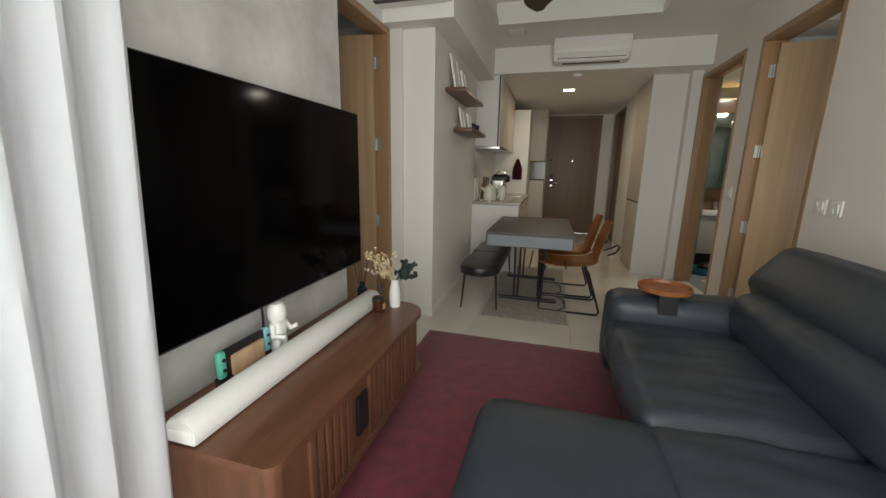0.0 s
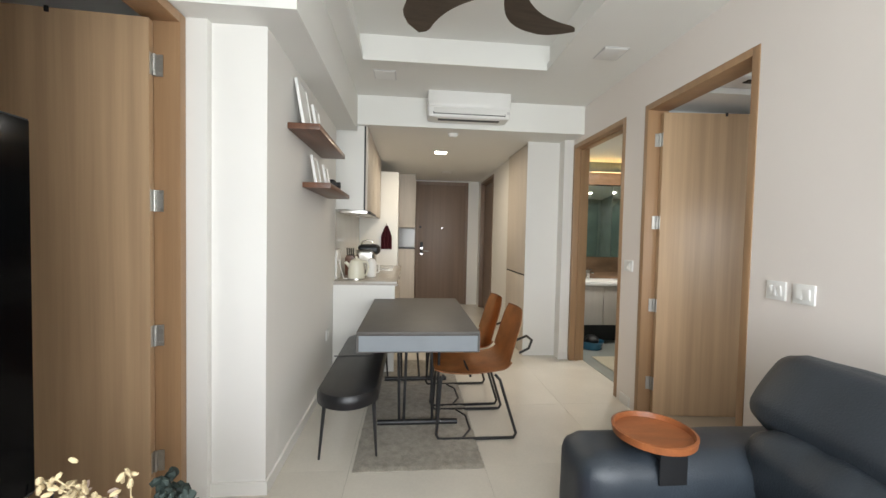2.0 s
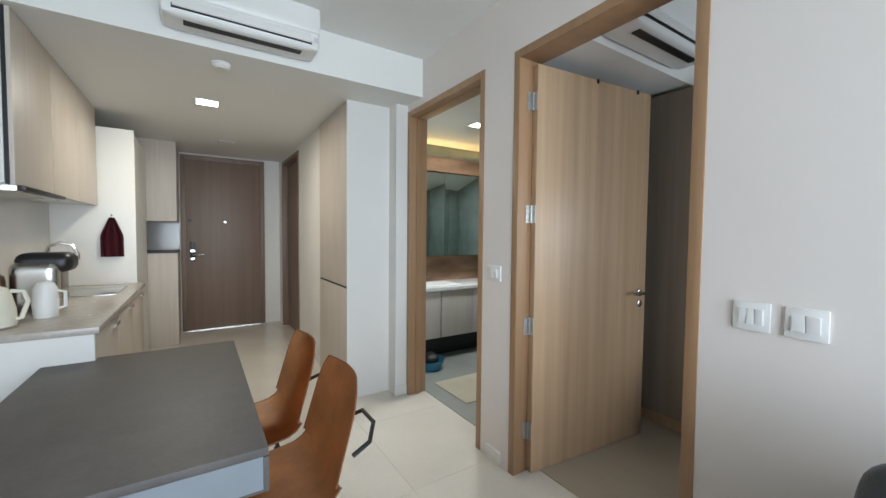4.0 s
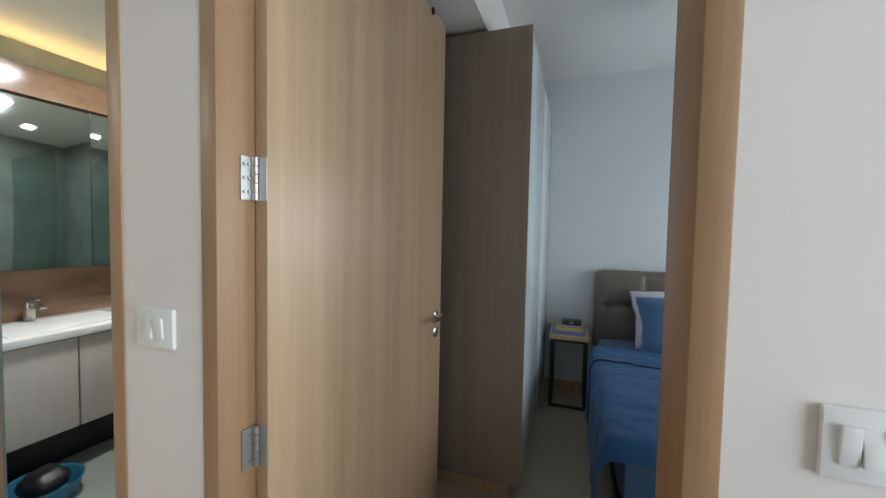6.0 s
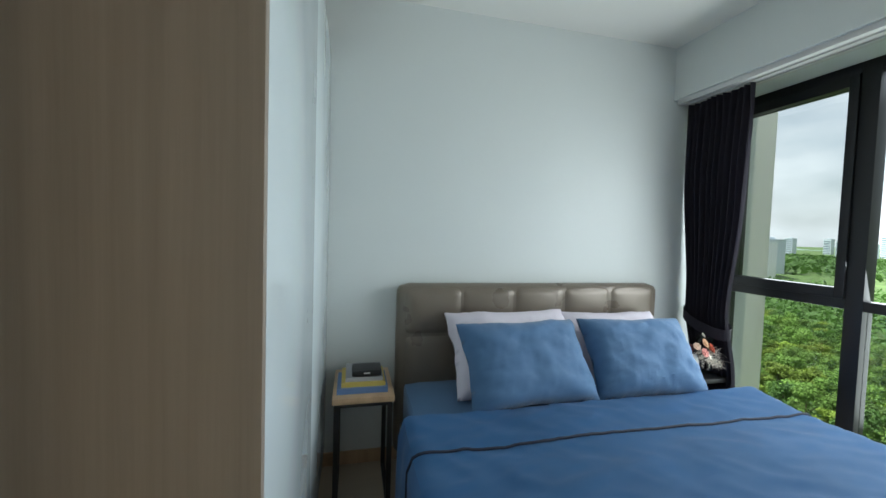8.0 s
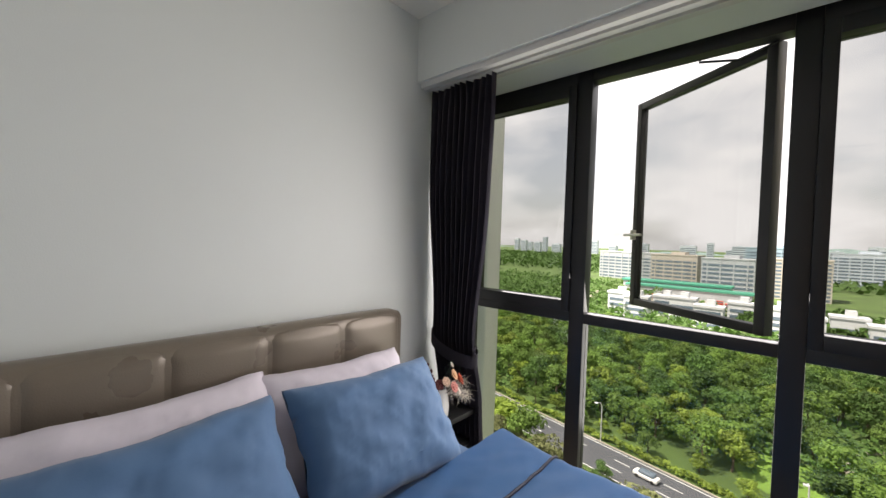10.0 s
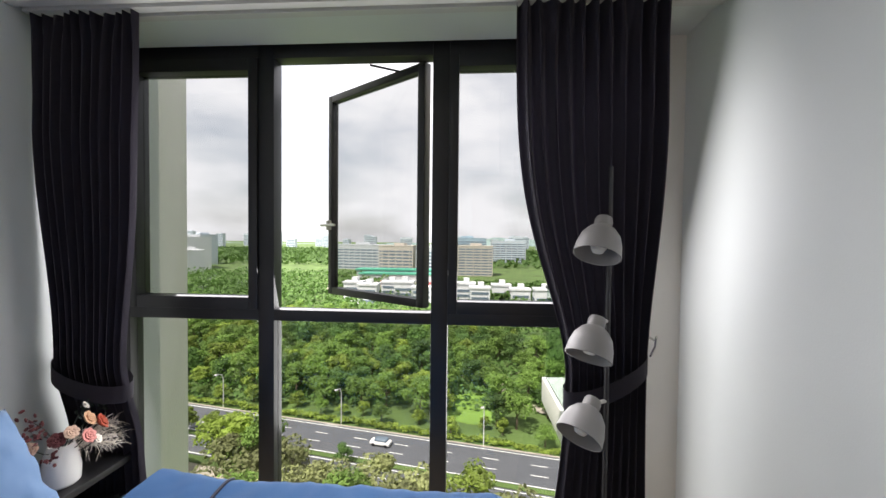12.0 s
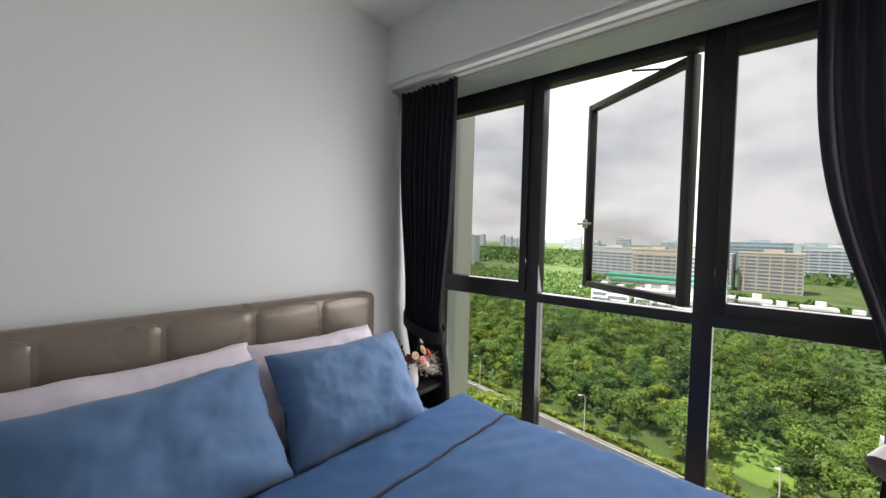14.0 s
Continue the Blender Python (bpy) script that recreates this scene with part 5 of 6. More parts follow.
def figurine(x, y, z):
    """A plain white toy figure: helmet-shaped head, jointed body, one arm held out."""
    bm = bmesh.new()
    lathe(bm, [(0.020, 0.150), (0.036, 0.160), (0.040, 0.185), (0.038, 0.212), (0.028, 0.232), (0.001, 0.240)], (x, y, z), 20)
    for b in (soft_box(x - 0.026, x + 0.026, y - 0.034, y + 0.034, z + 0.075, z + 0.155, 0.018, 0.004, cuts=8), soft_box(x - 0.022, x + 0.024, y - 0.034, y - 0.003, z, z + 0.08, 0.012, cuts=6), soft_box(x - 0.022, x + 0.024, y + 0.003, y + 0.034, z, z + 0.08, 0.012, cuts=6)):
        me = bpy.data.meshes.new("figurine_piece")
        b.to_mesh(me)
        b.free()
        bm.from_mesh(me)
        bpy.data.meshes.remove(me)
    tube(bm, [(x, y + 0.034, z + 0.14), (x + 0.02, y + 0.055, z + 0.10), (x + 0.045, y + 0.075, z + 0.11)], lambda f: 0.015 - 0.004 * f, 10)
    tube(bm, [(x, y - 0.034, z + 0.14), (x + 0.015, y - 0.05, z + 0.10), (x + 0.05, y - 0.02, z + 0.09)], lambda f: 0.015 - 0.004 * f, 10)
    tagged(part("figurine", bm, PLASTIC), "small plain white toy figure standing behind the soundbar", "figurine")


figurine(-0.735, 1.29, 0.5)
t = thing("television_cable", (-0.755, 1.245, 0.5), "black cable hanging from the television to the console", "cable")
part("cord", tube(bmesh.new(), [(-0.765, 1.238, 0.76), (-0.765, 1.240, 0.68), (-0.77, 1.246, 0.60), (-0.765, 1.25, 0.54), (-0.775, 1.252, 0.505)], 0.005), BLACK, t)
part("plug", boxes((-0.785, -0.765, 1.245, 1.262, 0.50, 0.512), bevel=0.003), BLACK, t)

# ---- bedroom small things ----
PAPERS = [mat("book_" + n, c, 0.6) for n, c in (("blue", (0.12, 0.20, 0.38)), ("yellow", (0.55, 0.42, 0.10)), ("grey", (0.36, 0.36, 0.38)))]
z = 0.585
for k, (m, hh, label) in enumerate(zip(PAPERS, (0.028, 0.022, 0.02), ("blue-spined book on the bedside table", "yellow-spined book on a blue one", "grey book on a yellow one"))):
    t = thing("book", (4.6, 3.18, z), label, "book", "stack of books")
    x0, x1, y0, y1 = 4.47 + 0.015 * k, 4.70 + 0.01 * k, 3.05 + 0.012 * k, 3.30 - 0.02 * k
    part("cover", boxes((x0, x1, y0, y1, z, z + 0.003), (x0, x1, y0, y1, z + hh - 0.003, z + hh), (x0, x0 + 0.004, y0, y1, z + 0.003, z + hh - 0.003)), m, t)
    part("pages", boxes((x0 + 0.004, x1 - 0.005, y0 + 0.004, y1 - 0.004, z + 0.003, z + hh - 0.003)), PAPER, t)
    z += hh
t = thing("device_box", (4.6, 3.16, z), "small black device on the stack of books", "device")
part("body", soft_box(4.50, 4.62, 3.08, 3.23, z, z + 0.035, 0.01, cuts=4), BLACK, t)
part("badge", boxes((4.498, 4.4995, 3.14, 3.17, z + 0.018, z + 0.024)), PLASTIC, t)

t = thing("flower_pot", (4.62, 1.02, 0.505), "white vase of dried coral and cream flowers", "vase")
bx, by = 4.60, 1.06
part("vase", lathe(bmesh.new(), [(0.045, 0), (0.055, 0.01), (0.058, 0.06), (0.050, 0.12), (0.038, 0.155), (0.032, 0.155), (0.040, 0.11)], (bx, by, 0.505), 24), STONETOP, t)
CORAL = mat("coral_petal", (0.55, 0.11, 0.06), 0.8, vary=0.3, scale=25)
ROSE = mat("dusty_pink_petal", (0.60, 0.25, 0.22), 0.8, vary=0.2, scale=25)
PEACH = mat("peach_petal", (0.66, 0.40, 0.24), 0.8, vary=0.2, scale=25)
PLUM = mat("dark_plum_petal", (0.09, 0.018, 0.02), 0.85, vary=0.3, scale=25)
BEIGEP = mat("beige_petal", (0.58, 0.40, 0.30), 0.8, vary=0.2, scale=25)
PLUME = mat("white_pampas_plume", (0.74, 0.68, 0.60), 0.95, vary=0.12, scale=60)


def bloom(c, r, material, facing):
    """A round flower: rings of overlapping cupped petals round a tight centre."""
    bm = bmesh.new()
    q = Vector(facing).normalized().to_track_quat("Z", "Y").to_matrix().to_4x4()
    for ring, (n, lean, size) in enumerate(((7, 62, 1.0), (6, 42, 0.82), (5, 22, 0.62), (3, 6, 0.42))):
        for k in range(n):
            a = math.tau * (k + 0.5 * (ring % 2)) / n
            m = Matrix.Translation(c) @ q @ Matrix.Rotation(a, 4, "Z") @ Matrix.Rotation(radians(lean), 4, "Y") @ Matrix.Translation((0, 0, r * 0.5 * size)) @ Matrix.Diagonal((r * 0.14, r * 0.46 * size, r * 0.56 * size, 1))
            bmesh.ops.create_icosphere(bm, subdivisions=2, radius=1, matrix=m)
    part("bloom", bm, material, t)


def plume(start, tip, material, n, spread):
    """A feathery spike of fine hairs."""
    start, tip = Vector(start), Vector(tip)
    bm = bmesh.new()
    for k in range(n):
        f = rnd.random()
        p = start.lerp(tip, 0.25 + 0.75 * f) - Vector((0, 0, 0.03 * f * f))
        d = (tip - start).normalized() * 0.5 + Vector([rnd.gauss(0, 0.6) for _ in range(3)])
        tube(bm, [p, p + d * spread * 0.6, p + d * spread + Vector((0, 0, -0.012))], lambda g: 0.0012 - 0.0007 * g, 3)
    tube(bm, [start, start.lerp(tip, 0.5) + Vector((0, 0, 0.01)), tip], 0.0015, 5)
    tagged(part("plume", bm, material, t), kind="stuff")


for k, (dx, dy, dz, r, m) in enumerate(((-0.05, -0.05, 0.225, 0.034, PEACH), (-0.06, -0.09, 0.195, 0.036, CORAL), (-0.08, -0.02, 0.175, 0.032, ROSE), (-0.05, 0.06, 0.20, 0.030, PLUM), (-0.07, 0.03, 0.215, 0.027, BEIGEP), (-0.03, -0.06, 0.275, 0.018, PLUME), (-0.09, -0.05, 0.15, 0.020, PLUME), (0.0, 0.10, 0.185, 0.028, BEIGEP))):
    part("stem", tube(bmesh.new(), [(bx, by, 0.62), (bx + dx * 0.6, by + dy * 0.6, 0.505 + dz * 0.8), (bx + dx, by + dy, 0.505 + dz)], 0.0018, 5), DARKLEAF, t)
    bloom((bx + dx, by + dy, 0.505 + dz), r, m, (dx - 0.05, dy, 0.07))
for dx, dy, dz in ((-0.04, -0.20, 0.17), (-0.06, -0.19, 0.13), (-0.05, -0.16, 0.20), (-0.10, -0.13, 0.12)):
    plume((bx, by, 0.64), (bx + dx, by + dy, 0.505 + dz), PLUME, 110, 0.035)
for dx, dy, dz in ((-0.05, 0.14, 0.26), (0.02, 0.10, 0.30), (-0.07, 0.10, 0.14), (0.0, -0.12, 0.28), (-0.02, -0.20, 0.25)):
    sprig((bx, by, 0.64), (bx + dx, by + dy, 0.505 + dz), 0.012, 0.010, 14, DARKLEAF, PLUM if dy > 0 else DARKLEAF, t, 0.6)


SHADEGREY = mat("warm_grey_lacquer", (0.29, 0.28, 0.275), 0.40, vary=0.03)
POLEGREY = mat("dark_grey_lacquer", (0.035, 0.034, 0.038), 0.45, vary=0.05)


def spot_lamp():
    t = thing("floor_lamp", (2.555, 1.0, 0), "grey floor lamp with three bell-shaped spots", "floor lamp")
    part("pole", tube(bmesh.new(), [(2.555, 1.0, 0.02), (2.555, 1.0, 1.72)], 0.009), POLEGREY, t, "dark grey steel pole")
    part("base_plate", lathe(bmesh.new(), [(0.13, 0), (0.13, 0.012), (0.02, 0.022)], (2.555, 1.0, 0), 28), LAMPGREY, t)
    for z, dx, lean, tip in ((1.47, 0.06, -18, 22), (1.12, 0.09, -22, 24), (0.83, 0.11, -38, 34)):
        top = Vector((2.555 + dx * 0.55, 1.03, z + 0.05))
        m = Matrix.Rotation(radians(lean), 4, "Y") @ Matrix.Rotation(radians(tip), 4, "X")
        bm = lathe(bmesh.new(), [(0.012, 0.020), (0.026, 0.018), (0.030, 0.006), (0.030, -0.018), (0.046, -0.030), (0.064, -0.055), (0.074, -0.09), (0.078, -0.13), (0.074, -0.13), (0.070, -0.09), (0.058, -0.055), (0.02, -0.035), (0.005, -0.03)], top, 32, m)
        s = part("shade", bm, SHADEGREY, t, "bell-shaped lacquered metal shade")
        b = part("bulb", lathe(bmesh.new(), [(0.012, -0.045), (0.026, -0.075), (0.028, -0.095), (0.018, -0.115), (0.001, -0.12)], top, 18, m), PLASTIC)
        b.parent = s
        part("joint", tube(bmesh.new(), [(2.555, 1.0, z + 0.05), tuple(top)], 0.007), LAMPGREY, t)


spot_lamp()
for x, face, y in ((2.25, 0.62, 0.67), (4.79, 0.62, 0.68)):
    t = thing("tieback_hook", (x, face, 1.03), "small steel tieback hook on the wall", "hook", "tieback hooks")
    if x < 3:
        part("arm", tube(bmesh.new(), [(x, face, 1.03), (x, y + 0.04, 1.03), (x, y + 0.05, 1.05)], 0.005), CHROME, t)
        part("rose", boxes((x - 0.015, x + 0.015, face, face + 0.006, 1.015, 1.045), bevel=0.002), CHROME, t)
        part("cord_loop", tube(bmesh.new(), [(x, y + 0.045, 1.04), (x + 0.03, y + 0.10, 1.02), (x + 0.08, y + 0.17, 1.0)], 0.004), DRAPE, t)
    else:
        part("arm", tube(bmesh.new(), [(XE, y, 1.03), (x - 0.03, y, 1.03), (x - 0.03, y, 1.05)], 0.005), CHROME, t)
        part("rose", boxes((XE - 0.006, XE, y - 0.015, y + 0.015, 1.015, 1.045), bevel=0.002), CHROME, t)

# ---- bathroom ----
VAN = mat("pale_grey_vanity_laminate", (0.52, 0.47, 0.42), 0.4, vary=0.04, stretch=(10, 10, 0.5))
t = thing("vanity_cabinet", (2.9, 6.0, 0), "pale grey wall-hung vanity with white stone top", "vanity")
part("body", boxes((2.20, 3.5, 5.76, 6.255, 0.26, 0.765)), VAN, t)
for a in (2.205, 2.64, 3.07):
    part("door", boxes((a, a + 0.425, 5.742, 5.759, 0.26, 0.76), bevel=0.002), VAN, t)
part("stone_top", boxes((2.20, 3.5, 5.72, 6.255, 0.77, 0.81), bevel=0.004), STONETOP, t)
part("basin", soft_box(2.38, 2.95, 5.80, 6.14, 0.808, 0.818, 0.004, cuts=4), PLASTIC, t)
structure("bath_plinth", boxes((2.20, 3.5, 5.95, 6.255, 0, 0.26)), DARKFRAME, "dark recessed plinth under the vanity", "plinth")
structure("bath_backsplash", boxes((2.2, 4.15, 6.235, 6.257, 0.81, 2.30)), MARBLE, "brown marble behind the vanity", "backsplash")
t = thing("bathroom_tap", (2.62, 6.15, 0.818), "square chrome basin tap", "tap")
part("body", boxes((2.60, 2.64, 6.15, 6.19, 0.818, 0.93), bevel=0.004), CHROME, t)
part("spout", boxes((2.605, 2.635, 6.03, 6.15, 0.895, 0.915), bevel=0.003), CHROME, t)
part("lever", boxes((2.61, 2.63, 6.08, 6.17, 0.94, 0.95), bevel=0.002), CHROME, t)
t = thing("mirror_cabinet", (3.0, 6.2, 1.5), "three-door mirrored bathroom cabinet", "mirror cabinet")
part("body", boxes((2.20, 3.60, 6.106, 6.234, 1.12, 2.10)), DARKFRAME, t)
for a in (2.203, 2.90):
    part("mirror_door", boxes((a, a + 0.692, 6.094, 6.105, 1.122, 2.098), bevel=0.001), MIRROR, t, "mirror-faced door")
part("cornice", boxes((2.20, 4.15, 6.07, 6.234, 2.104, 2.27)), MARBLE, t, "marble strip above the mirror")
t = thing("cove_light", (3.0, 6.2, 2.33), "warm glowing cove strip above the mirror", "cove light")
part("strip", boxes((2.22, 4.1, 6.18, 6.20, 2.272, 2.285)), COVE, t)
part("channel", boxes((2.22, 4.1, 6.201, 6.23, 2.272, 2.30)), PLASTIC, t)
structure("floor_bathroom", boxes((2.10, 4.16, 4.17, 6.25, 0.0, 0.005)), mat("grey_bath_tile", (0.33, 0.34, 0.31), 0.18, vary=0.12, scale=1.5), "grey-green bathroom floor tiles", "floor")
tagged(part("bath_mat", boxes((2.25, 3.0, 4.75, 5.25, 0.005, 0.012), bevel=0.003), mat("beige_mat", (0.50, 0.45, 0.34), 0.9, vary=0.1, bump=0.5, bump_scale=150)), "beige mat on the bathroom floor", "bath mat")
t = thing("laundry_basin", (2.45, 5.72, 0), "blue plastic basin on the bathroom floor", "basin")
BLUEP = mat("blue_plastic", (0.04, 0.16, 0.26), 0.4)
part("basin", lathe(bmesh.new(), [(0.12, 0.005), (0.15, 0.10), (0.155, 0.10), (0.145, 0.095), (0.115, 0.01)], (2.42, 5.62, 0), 24), BLUEP, t)
part("cloth", soft_box(2.34, 2.50, 5.54, 5.70, 0.05, 0.15, 0.06, 0.01, 0.02, 5), BLACK, t)
t = thing("shower_screen", (3.3, 4.9, 0), "clear glass shower screen with dark channel", "shower screen")
part("glass", boxes((3.30, 3.31, 4.18, 5.2, 0.02, 2.1)), CLEAR, t)
part("channel", boxes((3.29, 3.32, 4.18, 5.2, 0.0, 0.02)), CHROME, t)


# ---- outside, far below ----
GZ = -40.0
GRASS = mat("grass_ground", (0.075, 0.125, 0.028), 0.95, vary=0.35, scale=0.05, fine=0.2, bump_scale=2.0)
LAWN = mat("sunlit_lawn", (0.15, 0.26, 0.04), 0.95, vary=0.15, scale=0.2, fine=0.1, bump_scale=2.0)
ASPHALT = mat("asphalt", (0.085, 0.09, 0.10), 0.85, vary=0.12, scale=0.3, fine=0.06)
PAVING = mat("pale_footpath", (0.38, 0.34, 0.28), 0.9, vary=0.12, scale=0.4)
LINE = mat("road_marking", (0.75, 0.75, 0.72), 0.7)
BARK = mat("tree_bark", (0.10, 0.075, 0.05), 0.9, vary=0.3, scale=3)
LEAVES = [mat("foliage_" + n, c, 0.75, vary=0.45, scale=0.5, per_object=0.32) for n, c in (("deep", (0.085, 0.165, 0.034)), ("mid", (0.14, 0.235, 0.042)), ("bright", (0.21, 0.29, 0.042)), ("olive", (0.25, 0.275, 0.11)))]
for m in LEAVES:
    n, l = m.node_tree.nodes, m.node_tree.links
    tl, mx = n.new("ShaderNodeBsdfTranslucent"), n.new("ShaderNodeMixShader")
    mx.inputs["Fac"].default_value = 0.35
    l.new(n["Principled BSDF"].inputs["Base Color"].links[0].from_socket, tl.inputs["Color"])
    l.new(n["Principled BSDF"].outputs["BSDF"], mx.inputs[1])
    l.new(tl.outputs["BSDF"], mx.inputs[2])
    l.new(mx.outputs["Shader"], n["Material Output"].inputs["Surface"])
WATER = mat("river_water", (0.20, 0.22, 0.20), 0.15, vary=0.1)

bm = bmesh.new()
bmesh.ops.create_grid(bm, x_segments=2, y_segments=2, size=4500, matrix=Matrix.Translation((0, -3500, GZ)))
structure("ground", bm, GRASS, "green ground far below the window")

RD = Vector((0.983, -0.186, 0)).normalized()       # along the road
RN = Vector((RD.y, -RD.x, 0))                      # across it, away from the building
RO = Vector((33.0, -79.3, GZ))                     # on its far kerb


def at_road(s, d, z=0.0):
    """s metres along the road, d metres beyond its far kerb (minus: towards the building)."""
    return RO + RD * s + RN * d + Vector((0, 0, z))


def strip(s0, s1, d0, d1, z0, z1):
    bm = bmesh.new()
    v = [bm.verts.new(at_road(s, d, z)) for z in (z0, z1) for s, d in ((s0, d0), (s1, d0), (s1, d1), (s0, d1))]
    for f in ((3, 2, 1, 0), (4, 5, 6, 7), (0, 1, 5, 4), (1, 2, 6, 5), (2, 3, 7, 6), (3, 0, 4, 7)):
        bm.faces.new([v[k] for k in f])
    return bm


road = structure("road", strip(-400, 400, -17.4, 0, 0.0, 0.06), ASPHALT, "grey asphalt dual carriageway with lane markings")
structure("pavement", strip(-400, 400, -22.4, -19.8, 0.0, 0.16), PAVING, "pale footpath beside the road")
structure("kerb", strip(-400, 400, 0.0, 0.35, 0.0, 0.2), PAVING, "pale concrete kerb along the road")
structure("median", strip(-400, 400, -11.6, -10.4, 0.0, 0.22), GRASS, "planted strip between the carriageways")
for d in (-0.6, -9.9, -12.1, -17.0):
    structure("lane_edge", strip(-400, 400, d - 0.1, d + 0.1, 0.06, 0.075), LINE, "solid white road edge line", "road marking")
dash = strip(-1.5, 1.5, -0.09, 0.09, 0.06, 0.075)
first = part("lane_dash", dash, LINE, road, smooth=False)
for d in (-3.7, -6.8, -14.6):
    for k in range(-14, 16):
        o = new("lane_dash", first.data)
        o.matrix_basis = Matrix.Translation(RD * (k * 9.0) + RN * d)
        o.parent = road


def blob_patch(name, c, rx, ry, z, material, label):
    bm = bmesh.new()
    n = 36
    vs = [bm.verts.new((c[0] + math.cos(a) * rx * (1 + 0.2 * noise.noise(Vector((math.cos(a) * 2, math.sin(a) * 2, rx)))), c[1] + math.sin(a) * ry * (1 + 0.2 * noise.noise(Vector((math.cos(a) * 2, math.sin(a) * 2, ry)))), GZ + z)) for a in [k * math.tau / n for k in range(n)]]
    bm.faces.new(vs)
    structure(name, bm, material, label, "lawn" if "lawn" in name else "ground")


blob_patch("lawn_park", (1.5, -91, 0), 8, 9, 0.05, LAWN, "bright mown lawn in the park")
blob_patch("lawn_left", (100, -112, 0), 16, 7, 0.05, LAWN, "bright mown lawn among the trees")
bm = bmesh.new()
pa = [(-30 + 0, -84), (-16, -90), (-9, -98), (-6, -106), (-9, -114), (-18, -122), (-40, -130)]
va = [(bm.verts.new((x - 1.3, y, GZ + 0.08)), bm.verts.new((x + 1.3, y + 0.8, GZ + 0.08))) for x, y in pa]
for (a, b), (c, d) in zip(va, va[1:]):
    bm.faces.new((a, b, d, c))
structure("park_path", bm, PAVING, "pale winding park path", "path")
bm = bmesh.new()
pa = [(120, -190), (170, -225), (205, -262), (245, -330), (300, -420)]
va = [(bm.verts.new((x - 7, y, GZ + 0.06)), bm.verts.new((x + 7, y + 6, GZ + 0.06))) for x, y in pa]
for (a, b), (c, d) in zip(va, va[1:]):
    bm.faces.new((a, b, d, c))
structure("river", bm, WATER, "pale river beside a green bank", "water")
rt = random.Random(11)


def leaf_mesh(name, height, radius, seed, leaves, size, material, flat=0.7):
    """A crown: leafy clumps round the tips of limbs, each of many small leaf cards."""
    rr = random.Random(seed)
    verts, faces = [], []
    clumps = []
    for _ in range(15):
        a, q = rr.uniform(0, math.tau), math.sqrt(rr.random())
        h = rr.random()
        w = radius * (0.95 - 0.55 * h)
        clumps.append((Vector((math.cos(a) * q * w, math.sin(a) * q * w, height * (0.45 + 0.45 * h))), radius * rr.uniform(0.26, 0.46)))
    for k in range(leaves):
        c, r = clumps[k % len(clumps)]
        d = Vector((rr.gauss(0, 1), rr.gauss(0, 1), rr.gauss(0.25, 1))).normalized()
        p = c + Vector((d.x, d.y, d.z * flat)) * r * rr.uniform(0.72, 1.08)
        nrm = (d + Vector((rr.gauss(0, 0.5), rr.gauss(0, 0.5), rr.gauss(0.3, 0.5)))).normalized()
        u = nrm.orthogonal().normalized()
        v = nrm.cross(u)
        a = rr.uniform(0, 6.28)
        u, v = u * math.cos(a) + v * math.sin(a), v * math.cos(a) - u * math.sin(a)
        s = size * rr.uniform(0.6, 1.3)
        b = len(verts)
        verts += [p - u * s, p - v * s * 0.55, p + u * s, p + v * s * 0.55]
        faces.append((b, b + 1, b + 2, b + 3))
    me = bpy.data.meshes.new(name)
    me.from_pydata([tuple(v) for v in verts], [], faces)
    me.materials.append(material)
    return me


def trunk_mesh(height, seed):
    rr = random.Random(seed)
    bm = bmesh.new()
    tube(bm, [(0, 0, 0), (rr.uniform(-0.2, 0.2), rr.uniform(-0.2, 0.2), height * 0.3), (rr.uniform(-0.3, 0.3), rr.uniform(-0.3, 0.3), height * 0.6)], lambda f: 0.28 - 0.16 * f, 7)
    for k in range(5):
        a = k * 1.26 + rr.random()
        tube(bm, [(0, 0, height * (0.28 + 0.04 * k)), (math.cos(a) * height * 0.12, math.sin(a) * height * 0.12, height * 0.45), (math.cos(a) * height * 0.24, math.sin(a) * height * 0.24, height * 0.62)], lambda f: 0.11 - 0.08 * f, 5)
    me = bpy.data.meshes.new("trunk")
    bm.to_mesh(me)
    bm.free()
    me.materials.append(BARK)
    return me


KINDS = []
for i, (h, r, m, label) in enumerate(((9, 4.2, 0, "broad dark green tree in the park"), (10, 5.0, 1, "tall leafy green tree in the park"), (8, 4.0, 2, "bright green tree beside the road"), (9, 4.6, 1, "rounded green tree in the wood"), (8, 4.4, 3, "olive grey-green flowering tree"), (7, 3.4, 2, "small yellow-green tree by the road"))):
    KINDS.append((leaf_mesh("crown", h, r, 20 + i, 1500, 0.34, LEAVES[m]), trunk_mesh(h, 40 + i), label))


def tree(kind, p, scale):
    crown, trunk, label = KINDS[kind]
    t = tagged(new("tree"), label, "tree", "trees outside")
    t.matrix_basis = Matrix.Translation(p) @ Matrix.Rotation(rt.uniform(0, 6.28), 4, "Z") @ Matrix.Diagonal((scale, scale, scale * rt.uniform(0.85, 1.1), 1))
    for n, me in (("trunk", trunk), ("crown", crown)):
        o = new(n, me)
        o.parent = t


